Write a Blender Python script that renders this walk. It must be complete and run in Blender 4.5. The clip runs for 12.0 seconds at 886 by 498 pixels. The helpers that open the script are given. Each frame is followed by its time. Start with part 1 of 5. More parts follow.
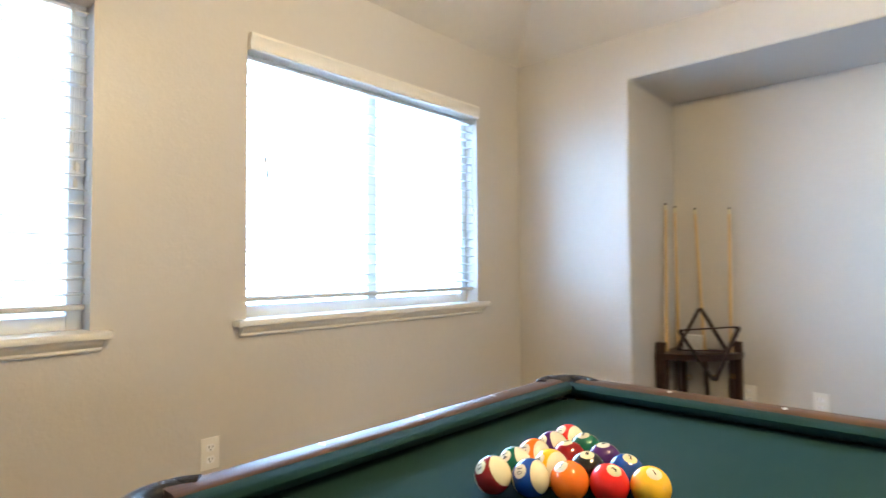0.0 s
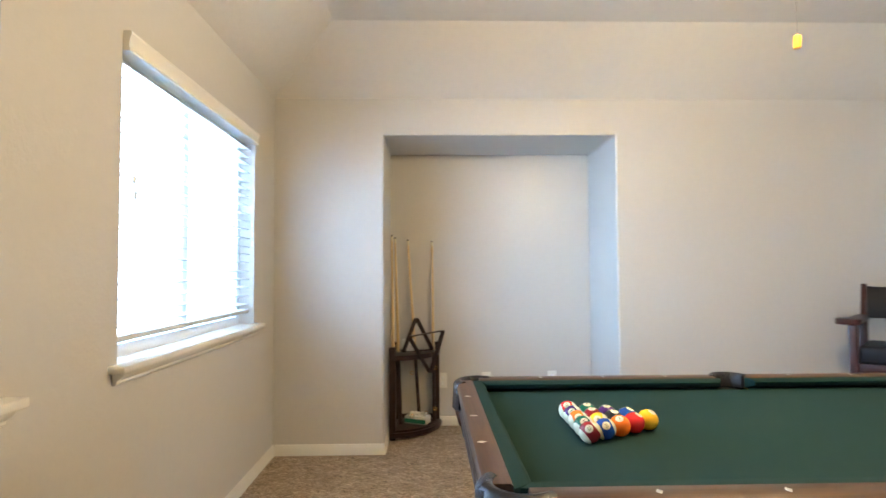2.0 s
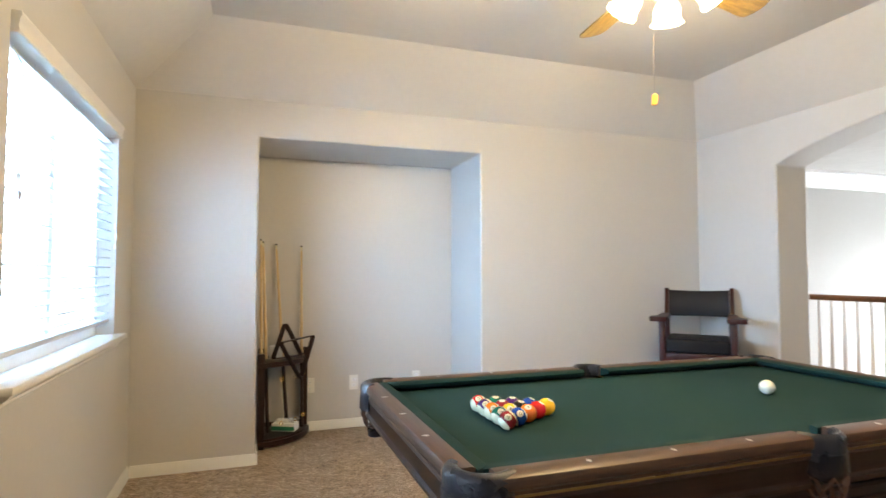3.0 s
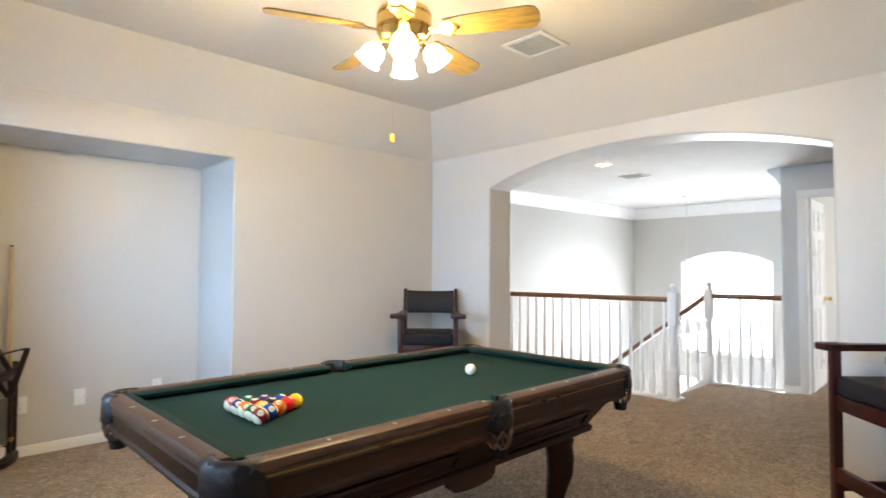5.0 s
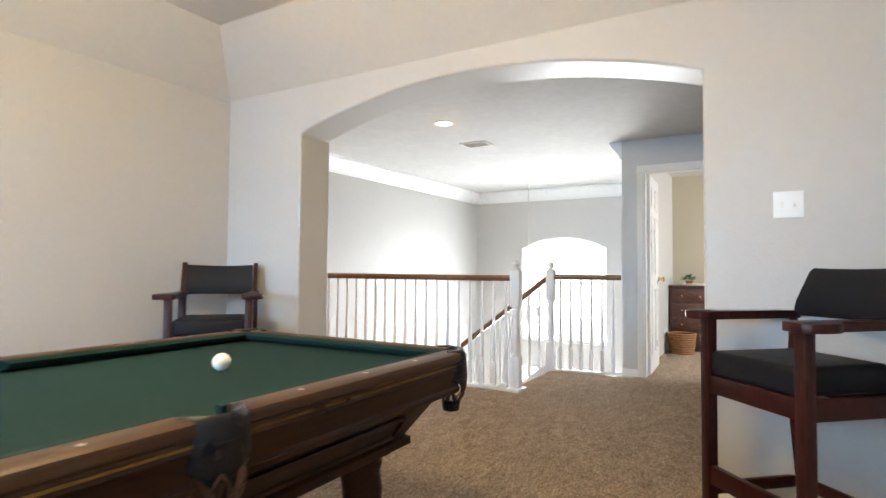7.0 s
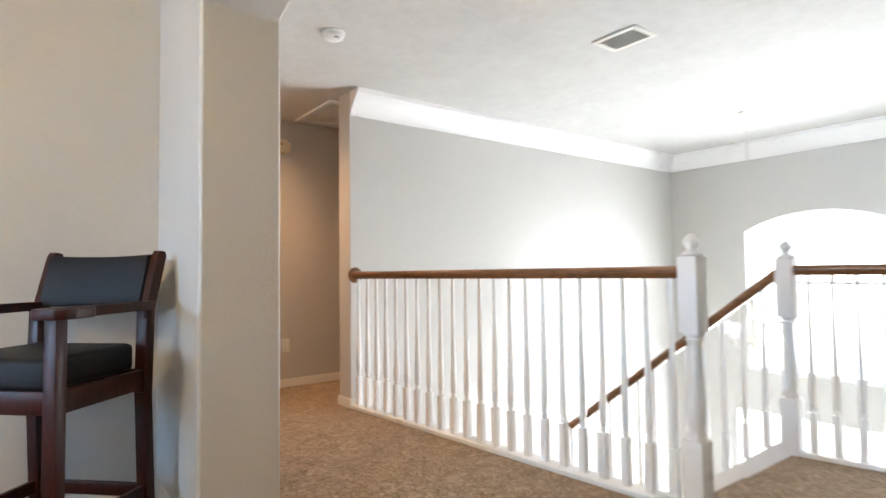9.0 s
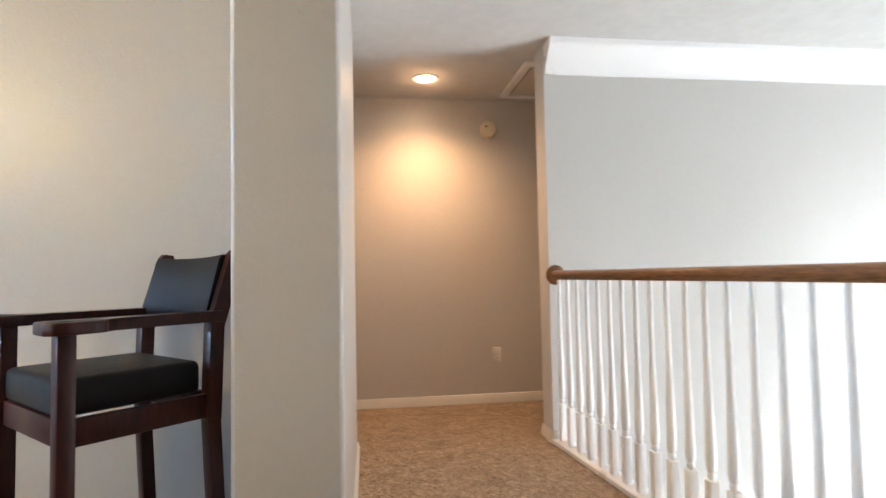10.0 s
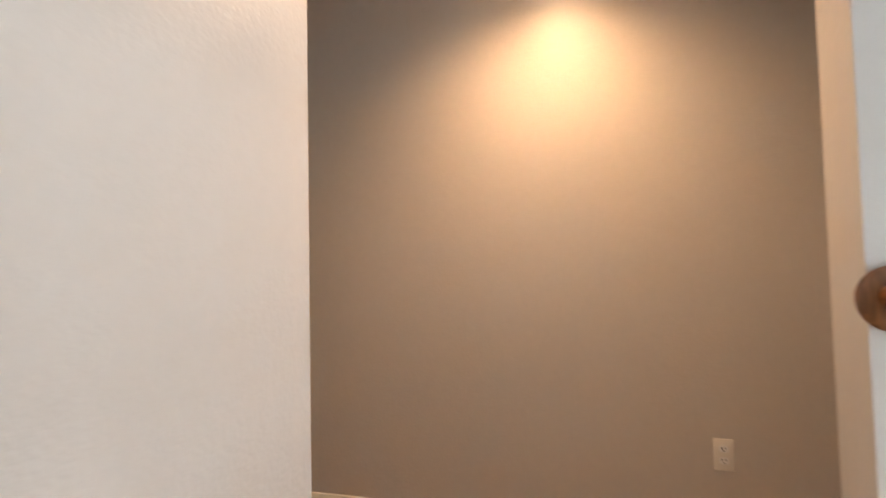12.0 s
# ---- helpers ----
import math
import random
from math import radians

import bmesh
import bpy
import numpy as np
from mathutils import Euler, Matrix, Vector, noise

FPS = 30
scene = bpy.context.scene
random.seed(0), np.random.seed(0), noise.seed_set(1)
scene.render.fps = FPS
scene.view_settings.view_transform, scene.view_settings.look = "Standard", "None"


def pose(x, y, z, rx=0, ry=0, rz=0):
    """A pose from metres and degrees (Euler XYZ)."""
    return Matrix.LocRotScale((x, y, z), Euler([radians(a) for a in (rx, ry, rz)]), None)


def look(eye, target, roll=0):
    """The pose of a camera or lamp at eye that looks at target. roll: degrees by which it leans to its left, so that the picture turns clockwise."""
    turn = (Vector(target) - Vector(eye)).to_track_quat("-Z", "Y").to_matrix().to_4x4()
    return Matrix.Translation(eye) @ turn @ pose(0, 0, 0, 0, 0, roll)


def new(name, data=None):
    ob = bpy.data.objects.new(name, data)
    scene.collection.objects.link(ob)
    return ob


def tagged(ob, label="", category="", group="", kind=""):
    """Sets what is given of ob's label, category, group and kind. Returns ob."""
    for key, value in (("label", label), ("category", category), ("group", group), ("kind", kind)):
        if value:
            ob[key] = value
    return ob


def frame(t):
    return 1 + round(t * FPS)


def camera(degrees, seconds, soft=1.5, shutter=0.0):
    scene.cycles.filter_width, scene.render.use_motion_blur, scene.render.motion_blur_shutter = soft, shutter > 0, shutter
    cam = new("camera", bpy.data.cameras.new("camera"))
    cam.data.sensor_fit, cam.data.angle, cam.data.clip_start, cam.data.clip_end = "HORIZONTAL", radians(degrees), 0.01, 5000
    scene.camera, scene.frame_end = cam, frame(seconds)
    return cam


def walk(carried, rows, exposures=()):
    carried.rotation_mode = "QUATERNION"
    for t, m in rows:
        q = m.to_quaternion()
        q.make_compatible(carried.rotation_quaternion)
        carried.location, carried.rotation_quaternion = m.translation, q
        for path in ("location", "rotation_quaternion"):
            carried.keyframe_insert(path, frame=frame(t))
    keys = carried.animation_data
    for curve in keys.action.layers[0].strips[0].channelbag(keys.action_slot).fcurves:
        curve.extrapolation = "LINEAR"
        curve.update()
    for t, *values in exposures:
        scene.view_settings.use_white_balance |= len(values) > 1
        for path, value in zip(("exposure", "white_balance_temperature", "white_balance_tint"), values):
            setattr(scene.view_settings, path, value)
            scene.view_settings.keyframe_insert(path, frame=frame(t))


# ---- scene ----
cam = camera(77.3, 12.0, shutter=0.4)
PATH = [
    (0, (0.526, 0.717, 1.096), (-0.829, 2.187, 1.166), -0.4),
    (0.5, (0.381, 0.385, 1.147), (-0.576, 2.14, 1.216), -0.2),
    (1, (0.148, 0.141, 1.188), (-0.461, 2.045, 1.258), -0.2),
    (1.5, (-0.157, -0.01, 1.204), (-0.443, 1.968, 1.28), -0.3),
    (2, (-0.461, -0.092, 1.207), (-0.413, 1.905, 1.287), -0.3),
    (2.5, (-0.702, -0.124, 1.219), (-0.295, 1.833, 1.3), -0.2),
    (2.7, (-0.741, -0.14, 1.227), (-0.231, 1.792, 1.311), -0.2),
    (4.3, (-0.995, -0.442, 1.272), (0.168, 1.183, 1.348), 0.5),
    (4.5, (-0.949, -0.423, 1.297), (0.286, 1.149, 1.373), 0.1),
    (5, (-0.947, -0.465, 1.292), (0.441, 0.973, 1.365), 0.2),
    (5.5, (-0.925, -0.47, 1.264), (0.622, 0.796, 1.339), 0.2),
    (6, (-0.808, -0.415, 1.209), (0.849, 0.703, 1.286), 0.2),
    (6.5, (-0.486, -0.208, 1.128), (1.212, 0.847, 1.199), 0.3),
    (6.7, (-0.316, -0.117, 1.108), (1.407, 0.896, 1.178), 0.4),
    (8.3, (1.579, 0.363, 0.979), (3.162, 1.582, 1.066), -0.7),
    (8.5, (1.801, 0.458, 0.983), (3.299, 1.78, 1.074), -0.7),
    (9, (2.345, 0.713, 1.004), (3.551, 2.305, 1.09), -0.7),
    (9.5, (2.813, 0.956, 1.014), (3.625, 2.782, 1.099), -0.9),
    (10, (3.235, 1.261, 1.011), (3.506, 3.241, 1.103), -1.1),
    (10.5, (3.524, 1.669, 1.029), (3.549, 3.667, 1.121), -0.8),
    (11, (3.743, 2.172, 1.05), (3.56, 4.162, 1.138), -0.8),
    (11.5, (3.833, 2.737, 1.069), (3.454, 4.7, 1.141), -1.1),
    (12, (3.884, 3.281, 1.054), (3.286, 5.187, 1.148), -1.2),
]
# the clip's camera cools its white balance a little at the start and in the passage
EXPOSURES = [(0, 0.5, 6000, 10), (1.5, 0.48, 6150, 10), (2.5, 0.5, 6300, 10), (5.5, 0.46, 6250, 10), (6.5, 0.42, 6400, 10), (8.5, 0.5, 6400, 10), (10.5, 0.47, 6200, 10), (12, 0.42, 6300, 10)]
walk(cam, [(t, look(eye, target, roll)) for t, eye, target, roll in PATH], EXPOSURES)

# ---- world, sun, large lights and exposure ----
world = bpy.data.worlds.new("world")
scene.world = world
world.use_nodes = True
wn = world.node_tree
sky = wn.nodes.new("ShaderNodeTexSky")
sky.sky_type = "NISHITA"
sky.sun_disc = False
sky.sun_elevation, sky.sun_rotation = radians(48), radians(95)
wn.links.new(sky.outputs[0], wn.nodes["Background"].inputs[0])
wn.nodes["Background"].inputs[1].default_value = 0.15
sun = new("sun", bpy.data.lights.new("sun", "SUN"))
sun.data.energy, sun.data.angle, sun.data.color = 3.0, radians(0.5), (1.0, 0.95, 0.87)
sun.matrix_world = look((20, 2.0, 22), (0, 0, 0))


def area_lamp(name, m, sx, sy, watts, colour):
    d = bpy.data.lights.new(name, "AREA")
    d.shape, d.size, d.size_y, d.energy, d.color = "RECTANGLE", sx, sy, watts, colour
    ob = new(name, d)
    ob.matrix_world = m
    return ob


DAY = (0.37, 0.65, 1.0)
area_lamp("window_daylight", look((-1.76, 2.50, 1.43), (0, 2.50, 1.25)), 1.62, 1.26, 114, DAY)
area_lamp("window_daylight", look((-1.76, 0.52, 1.43), (0, 0.52, 1.25)), 1.62, 1.26, 26, DAY)
area_lamp("foyer_daylight", look((9.05, 2.90, 0.75), (5.2, 2.60, -0.3)), 1.40, 1.65, 74, (0.95, 0.98, 1.0))
# lower lamp added in an assumed, unseen entrance opening to brighten the stairwell
area_lamp("foyer_daylight", look((9.05, 2.90, -1.6), (6.0, 2.90, -1.3)), 1.8, 1.9, 170, (0.95, 0.98, 1.0))
# added fill that brightens the bedroom; no window is seen there
area_lamp("bedroom_fill", look((7.3, -2.55, 1.4), (7.3, 0, 1.2)), 1.4, 1.2, 85, (0.95, 0.97, 1.0))


def bulb(name, p, watts, colour, size=0.03, spot=0):
    d = bpy.data.lights.new(name, "SPOT" if spot else "POINT")
    d.energy, d.color, d.shadow_soft_size = watts, colour, size
    if spot:
        d.spot_size, d.spot_blend = radians(spot), 1.0
    ob = new(name, d)
    ob.location = p
    return ob


WARM = (1.0, 0.74, 0.37)
FAN = Vector((0.690, 1.498, 2.37))

# ---- materials ----


def mat(name, colour, rough=0.6, metal=0.0, vary=0.06, scale=6.0, fine=90.0, bump=0.0, bump_scale=120.0, stretch=(1, 1, 1), coat=0.0, sheen=0.0, random_tint=0.0):
    """A procedural surface: two sizes of noise vary its colour and gloss, a third gives fine relief."""
    m = bpy.data.materials.new(name)
    m.use_nodes = True
    nt = m.node_tree
    b = nt.nodes["Principled BSDF"]
    tc = nt.nodes.new("ShaderNodeTexCoord")
    mp = nt.nodes.new("ShaderNodeMapping")
    mp.inputs["Scale"].default_value = stretch
    nt.links.new(tc.outputs["Object"], mp.inputs[0])
    n1, n2 = nt.nodes.new("ShaderNodeTexNoise"), nt.nodes.new("ShaderNodeTexNoise")
    n1.inputs["Scale"].default_value, n2.inputs["Scale"].default_value = scale, fine
    n1.inputs["Detail"].default_value, n2.inputs["Detail"].default_value = 4, 3
    mix = nt.nodes.new("ShaderNodeMath")
    mix.operation = "ADD"
    nt.links.new(mp.outputs[0], n1.inputs[0])
    nt.links.new(mp.outputs[0], n2.inputs[0])
    nt.links.new(n1.outputs[0], mix.inputs[0])
    nt.links.new(n2.outputs[0], mix.inputs[1])
    rg = nt.nodes.new("ShaderNodeMapRange")
    rg.inputs["From Min"].default_value, rg.inputs["From Max"].default_value = 0.6, 1.4
    rg.inputs["To Min"].default_value, rg.inputs["To Max"].default_value = 1 - vary, 1 + vary
    nt.links.new(mix.outputs[0], rg.inputs[0])
    last = rg.outputs[0]
    if random_tint:
        oi = nt.nodes.new("ShaderNodeObjectInfo")
        r2 = nt.nodes.new("ShaderNodeMapRange")
        r2.inputs["To Min"].default_value, r2.inputs["To Max"].default_value = 1 - random_tint, 1 + random_tint
        nt.links.new(oi.outputs["Random"], r2.inputs[0])
        mul = nt.nodes.new("ShaderNodeMath")
        mul.operation = "MULTIPLY"
        nt.links.new(last, mul.inputs[0])
        nt.links.new(r2.outputs[0], mul.inputs[1])
        last = mul.outputs[0]
    vm = nt.nodes.new("ShaderNodeVectorMath")
    vm.operation = "SCALE"
    vm.inputs[0].default_value = colour
    nt.links.new(last, vm.inputs["Scale"])
    nt.links.new(vm.outputs[0], b.inputs["Base Color"])
    rr = nt.nodes.new("ShaderNodeMapRange")
    rr.inputs["To Min"].default_value, rr.inputs["To Max"].default_value = max(0.02, rough - 0.08), min(1, rough + 0.08)
    nt.links.new(n1.outputs[0], rr.inputs[0])
    nt.links.new(rr.outputs[0], b.inputs["Roughness"])
    b.inputs["Metallic"].default_value = metal
    b.inputs["Coat Weight"].default_value = coat
    b.inputs["Coat Roughness"].default_value = 0.12
    b.inputs["Sheen Weight"].default_value = sheen
    if bump:
        n3 = nt.nodes.new("ShaderNodeTexNoise")
        n3.inputs["Scale"].default_value = bump_scale
        n3.inputs["Detail"].default_value = 3
        nt.links.new(mp.outputs[0], n3.inputs[0])
        bp = nt.nodes.new("ShaderNodeBump")
        bp.inputs["Strength"].default_value = bump
        bp.inputs["Distance"].default_value = 0.004
        nt.links.new(n3.outputs[0], bp.inputs["Height"])
        nt.links.new(bp.outputs[0], b.inputs["Normal"])
    return m


def glow(name, colour, strength):
    m = bpy.data.materials.new(name)
    m.use_nodes = True
    b = m.node_tree.nodes["Principled BSDF"]
    b.inputs["Base Color"].default_value = (0.9, 0.88, 0.82, 1)
    b.inputs["Emission Color"].default_value = (*colour, 1)
    b.inputs["Emission Strength"].default_value = strength
    return m


def glass_mat(name):
    m = bpy.data.materials.new(name)
    m.use_nodes = True
    b = m.node_tree.nodes["Principled BSDF"]
    b.inputs["Base Color"].default_value = (0.97, 0.99, 0.99, 1)
    b.inputs["Roughness"].default_value = 0.02
    b.inputs["Transmission Weight"].default_value = 1.0
    b.inputs["IOR"].default_value = 1.45
    return m


def carpet_mat():
    """Cut-pile carpet: speckled tan and brown tufts over broad trodden patches, with deep relief."""
    m = bpy.data.materials.new("carpet")
    m.use_nodes = True
    nt = m.node_tree
    b = nt.nodes["Principled BSDF"]
    b.inputs["Roughness"].default_value, b.inputs["Specular IOR Level"].default_value = 0.95, 0.1
    tc = nt.nodes.new("ShaderNodeTexCoord")
    mp = nt.nodes.new("ShaderNodeMapping")
    mp.inputs["Scale"].default_value, mp.inputs["Rotation"].default_value = (1.0, 1.7, 1.0), (0, 0, 0.5)
    nt.links.new(tc.outputs["Object"], mp.inputs[0])
    patch, tuft, fibre = (nt.nodes.new("ShaderNodeTexNoise") for _ in range(3))
    for n, sc, de, ro, di in ((patch, 6.5, 5, 0.65, 2.0), (tuft, 48, 3, 0.75, 0.5), (fibre, 190, 2, 0.6, 0.0)):
        n.inputs["Scale"].default_value, n.inputs["Detail"].default_value, n.inputs["Roughness"].default_value, n.inputs["Distortion"].default_value = sc, de, ro, di
        nt.links.new(mp.outputs[0], n.inputs[0])
    add = nt.nodes.new("ShaderNodeMath")
    add.operation = "ADD"
    nt.links.new(tuft.outputs[0], add.inputs[0])
    nt.links.new(fibre.outputs[0], add.inputs[1])
    rg = nt.nodes.new("ShaderNodeMapRange")
    rg.inputs["From Min"].default_value, rg.inputs["From Max"].default_value = 0.83, 1.19
    nt.links.new(add.outputs[0], rg.inputs[0])
    cr = nt.nodes.new("ShaderNodeValToRGB")
    cr.color_ramp.elements[0].color, cr.color_ramp.elements[1].color = (0.16, 0.110, 0.072, 1), (0.66, 0.535, 0.40, 1)
    mid = cr.color_ramp.elements.new(0.5)
    mid.color = (0.43, 0.325, 0.232, 1)
    nt.links.new(rg.outputs[0], cr.inputs[0])
    pr = nt.nodes.new("ShaderNodeMapRange")
    pr.inputs["From Min"].default_value, pr.inputs["From Max"].default_value = 0.3, 0.7
    pr.inputs["To Min"].default_value, pr.inputs["To Max"].default_value = 0.70, 1.28
    nt.links.new(patch.outputs[0], pr.inputs[0])
    vm = nt.nodes.new("ShaderNodeVectorMath")
    vm.operation = "SCALE"
    nt.links.new(cr.outputs[0], vm.inputs[0])
    nt.links.new(pr.outputs[0], vm.inputs["Scale"])
    nt.links.new(vm.outputs[0], b.inputs["Base Color"])
    bp = nt.nodes.new("ShaderNodeBump")
    bp.inputs["Strength"].default_value, bp.inputs["Distance"].default_value = 0.7, 0.012
    nt.links.new(add.outputs[0], bp.inputs["Height"])
    nt.links.new(bp.outputs[0], b.inputs["Normal"])
    return m


def wood_mat(name, dark, light, rough=0.35, scale=10.0, stretch=(1, 14, 14), coat=0.3, spec=0.5):
    m = bpy.data.materials.new(name)
    m.use_nodes = True
    nt = m.node_tree
    b = nt.nodes["Principled BSDF"]
    tc = nt.nodes.new("ShaderNodeTexCoord")
    mp = nt.nodes.new("ShaderNodeMapping")
    mp.inputs["Scale"].default_value = stretch
    n = nt.nodes.new("ShaderNodeTexNoise")
    n.inputs["Scale"].default_value, n.inputs["Detail"].default_value, n.inputs["Distortion"].default_value = scale, 6, 0.6
    cr = nt.nodes.new("ShaderNodeValToRGB")
    cr.color_ramp.elements[0].position, cr.color_ramp.elements[1].position = 0.32, 0.68
    cr.color_ramp.elements[0].color, cr.color_ramp.elements[1].color = (*dark, 1), (*light, 1)
    nt.links.new(tc.outputs["Object"], mp.inputs[0])
    nt.links.new(mp.outputs[0], n.inputs[0])
    nt.links.new(n.outputs[0], cr.inputs[0])
    nt.links.new(cr.outputs[0], b.inputs["Base Color"])
    b.inputs["Roughness"].default_value, b.inputs["Coat Weight"].default_value, b.inputs["Coat Roughness"].default_value = rough, coat, 0.15
    b.inputs["Specular IOR Level"].default_value = spec
    bp = nt.nodes.new("ShaderNodeBump")
    bp.inputs["Strength"].default_value, bp.inputs["Distance"].default_value = 0.15, 0.001
    nt.links.new(n.outputs[0], bp.inputs["Height"])
    nt.links.new(bp.outputs[0], b.inputs["Normal"])
    return m


M_WALL = mat("wall_paint", (0.56, 0.53, 0.495), 0.36, vary=0.025, scale=1.6, fine=30, bump=0.28, bump_scale=75)
M_HALL = mat("hall_paint", (0.57, 0.56, 0.54), 0.42, vary=0.025, scale=1.6, fine=30, bump=0.28, bump_scale=75)
M_CEIL = mat("ceiling_paint", (0.66, 0.62, 0.57), 0.7, vary=0.03, scale=1.2, fine=26, bump=0.3, bump_scale=60)
M_HCEIL = mat("hall_ceiling_paint", (0.59, 0.585, 0.57), 0.8, vary=0.06, scale=3.5, fine=14, bump=0.45, bump_scale=36)
M_BED = mat("bedroom_paint", (0.55, 0.49, 0.36), 0.6, vary=0.03, bump=0.2, bump_scale=75)
M_TRIM = mat("trim_paint", (0.76, 0.73, 0.67), 0.32, vary=0.02, scale=4)
M_WHITE = mat("white_paint", (0.86, 0.86, 0.86), 0.3, vary=0.02, scale=5)
M_VINYL = mat("vinyl", (0.80, 0.81, 0.82), 0.35, vary=0.02)
M_SLAT = mat("blind_slat", (0.58, 0.59, 0.60), 0.35, vary=0.02, scale=3)
M_PLATE = mat("plate_plastic", (0.78, 0.76, 0.71), 0.3, vary=0.01)
M_DARK = mat("dark_slot", (0.02, 0.02, 0.02), 0.6)
M_CARPET = carpet_mat()
M_CLOTH = mat("table_cloth", (0.0031, 0.0232, 0.0206), 0.95, vary=0.10, scale=4, fine=260, bump=0.25, bump_scale=420)
M_CLOTH.node_tree.nodes["Principled BSDF"].inputs["Specular IOR Level"].default_value = 0.25
M_RAIL = wood_mat("rail_wood", (0.048, 0.0215, 0.0105), (0.088, 0.042, 0.020), 0.40, 4.0, (1.5, 24, 24), 0.0, 0.28)
M_RAILY = wood_mat("rail_wood_cross", (0.048, 0.0215, 0.0105), (0.088, 0.042, 0.020), 0.40, 4.0, (24, 1.5, 24), 0.0, 0.28)
M_CAB = wood_mat("cabinet_wood", (0.020, 0.0075, 0.0040), (0.034, 0.0130, 0.0066), 0.40, 4.0, (1.5, 20, 24), 0.0, 0.22)
M_CHAIR = wood_mat("chair_wood", (0.018, 0.0035, 0.003), (0.046, 0.009, 0.007), 0.34, 6.0, (9, 9, 2), 0.0, 0.25)
M_LEATHER = mat("black_leather", (0.011, 0.011, 0.014), 0.42, vary=0.12, scale=7, fine=140, bump=0.35, bump_scale=300)
M_POCKET = mat("pocket_leather", (0.009, 0.009, 0.013), 0.27, vary=0.2, scale=9, fine=160, bump=0.4, bump_scale=260)
for dim, amount in ((M_LEATHER, 0.15), (M_POCKET, 0.35)):
    dim.node_tree.nodes["Principled BSDF"].inputs["Specular IOR Level"].default_value = amount
M_NET = mat("net_leather", (0.10, 0.045, 0.022), 0.5, vary=0.2, scale=20)
# the bead is glossy dark wood; its gold reflection is put into this colour
M_GLINT = mat("bead_gold_glint", (0.26, 0.165, 0.06), 0.30, metal=1.0, vary=0.05)
M_PALE = mat("pale_metal", (0.62, 0.60, 0.55), 0.4, metal=0.6, vary=0.04)
M_BRASS = mat("polished_brass", (0.80, 0.56, 0.20), 0.16, metal=1.0, vary=0.04)
M_PEARL = mat("sight_pearl", (0.80, 0.78, 0.72), 0.25, vary=0.05, scale=60)
M_OAK = wood_mat("oak_handrail", (0.11, 0.042, 0.014), (0.27, 0.115, 0.042), 0.34, 5.0, (26, 2, 26), 0.4)
M_BLADE = wood_mat("fan_blade_oak", (0.12, 0.072, 0.014), (0.29, 0.19, 0.042), 0.4, 5.0, (2, 22, 22), 0.2)
M_CUE = wood_mat("cue_maple", (0.56, 0.38, 0.18), (0.70, 0.52, 0.28), 0.3, 5.0, (20, 20, 1), 0.3)
M_RACK = wood_mat("rack_wood", (0.014, 0.006, 0.005), (0.036, 0.014, 0.010), 0.4, 6.0, (9, 9, 2), 0.0, 0.3)
M_PLASTIC = mat("black_plastic", (0.012, 0.011, 0.012), 0.4)
M_SHADE = glow("frosted_shade", (1.0, 0.74, 0.34), 12.0)
M_AMBER = mat("amber_plastic", (0.62, 0.30, 0.04), 0.3)
M_LED = glow("lamp_lens", (1.0, 0.80, 0.52), 14.0)
M_GLASS = glass_mat("clear_glass")
M_SKY = glow("bright_sky", (0.92, 0.97, 1.0), 2.2)
M_DRESS = wood_mat("dresser_wood", (0.05, 0.018, 0.010), (0.12, 0.045, 0.025), 0.4, 5.0, (9, 2, 9), 0.2)
M_BASKET = mat("wicker", (0.26, 0.12, 0.045), 0.7, vary=0.3, scale=30, fine=120, bump=0.6, bump_scale=90)
M_LEAF = mat("leaf", (0.06, 0.12, 0.03), 0.5, vary=0.3, scale=15)
M_CREAM = mat("aged_plastic", (0.70, 0.60, 0.42), 0.4, vary=0.02)
M_TILE = mat("foyer_floor_tile", (0.62, 0.60, 0.56), 0.3, vary=0.06)
M_GREENBOX = mat("green_card", (0.02, 0.20, 0.12), 0.5)
M_VENT = mat("vent_duct", (0.26, 0.25, 0.23), 0.6)
M_CARD = mat("white_card", (0.75, 0.74, 0.70), 0.6)

# ---- mesh helpers ----


def box(bm, x0, x1, y0, y1, z0, z1, bev=0.0, seg=2):
    """A box, its edges rounded by bev."""
    vs = [bm.verts.new((x, y, z)) for x in (x0, x1) for y in (y0, y1) for z in (z0, z1)]
    fs = [bm.faces.new([vs[i] for i in q]) for q in ((0, 1, 3, 2), (4, 6, 7, 5), (0, 4, 5, 1), (2, 3, 7, 6), (0, 2, 6, 4), (1, 5, 7, 3))]
    if bev:
        es = list({e for f in fs for e in f.edges})
        bmesh.ops.bevel(bm, geom=es, offset=bev, segments=seg, affect="EDGES", profile=0.5)
    return vs


def prism(bm, pts, place, a, b):
    """A straight bar of the outline pts, from a to b along its run; place(u, v, run) gives the point."""
    n = len(pts)
    lo = [bm.verts.new(place(u, v, a)) for u, v in pts]
    hi = [bm.verts.new(place(u, v, b)) for u, v in pts]
    bm.faces.new(lo)
    bm.faces.new(hi[::-1])
    for i in range(n):
        j = (i + 1) % n
        bm.faces.new((lo[i], hi[i], hi[j], lo[j]))


def along_x(u, v, s):
    return (s, u, v)


def along_y(u, v, s):
    return (u, s, v)


def along_z(u, v, s):
    return (u, v, s)


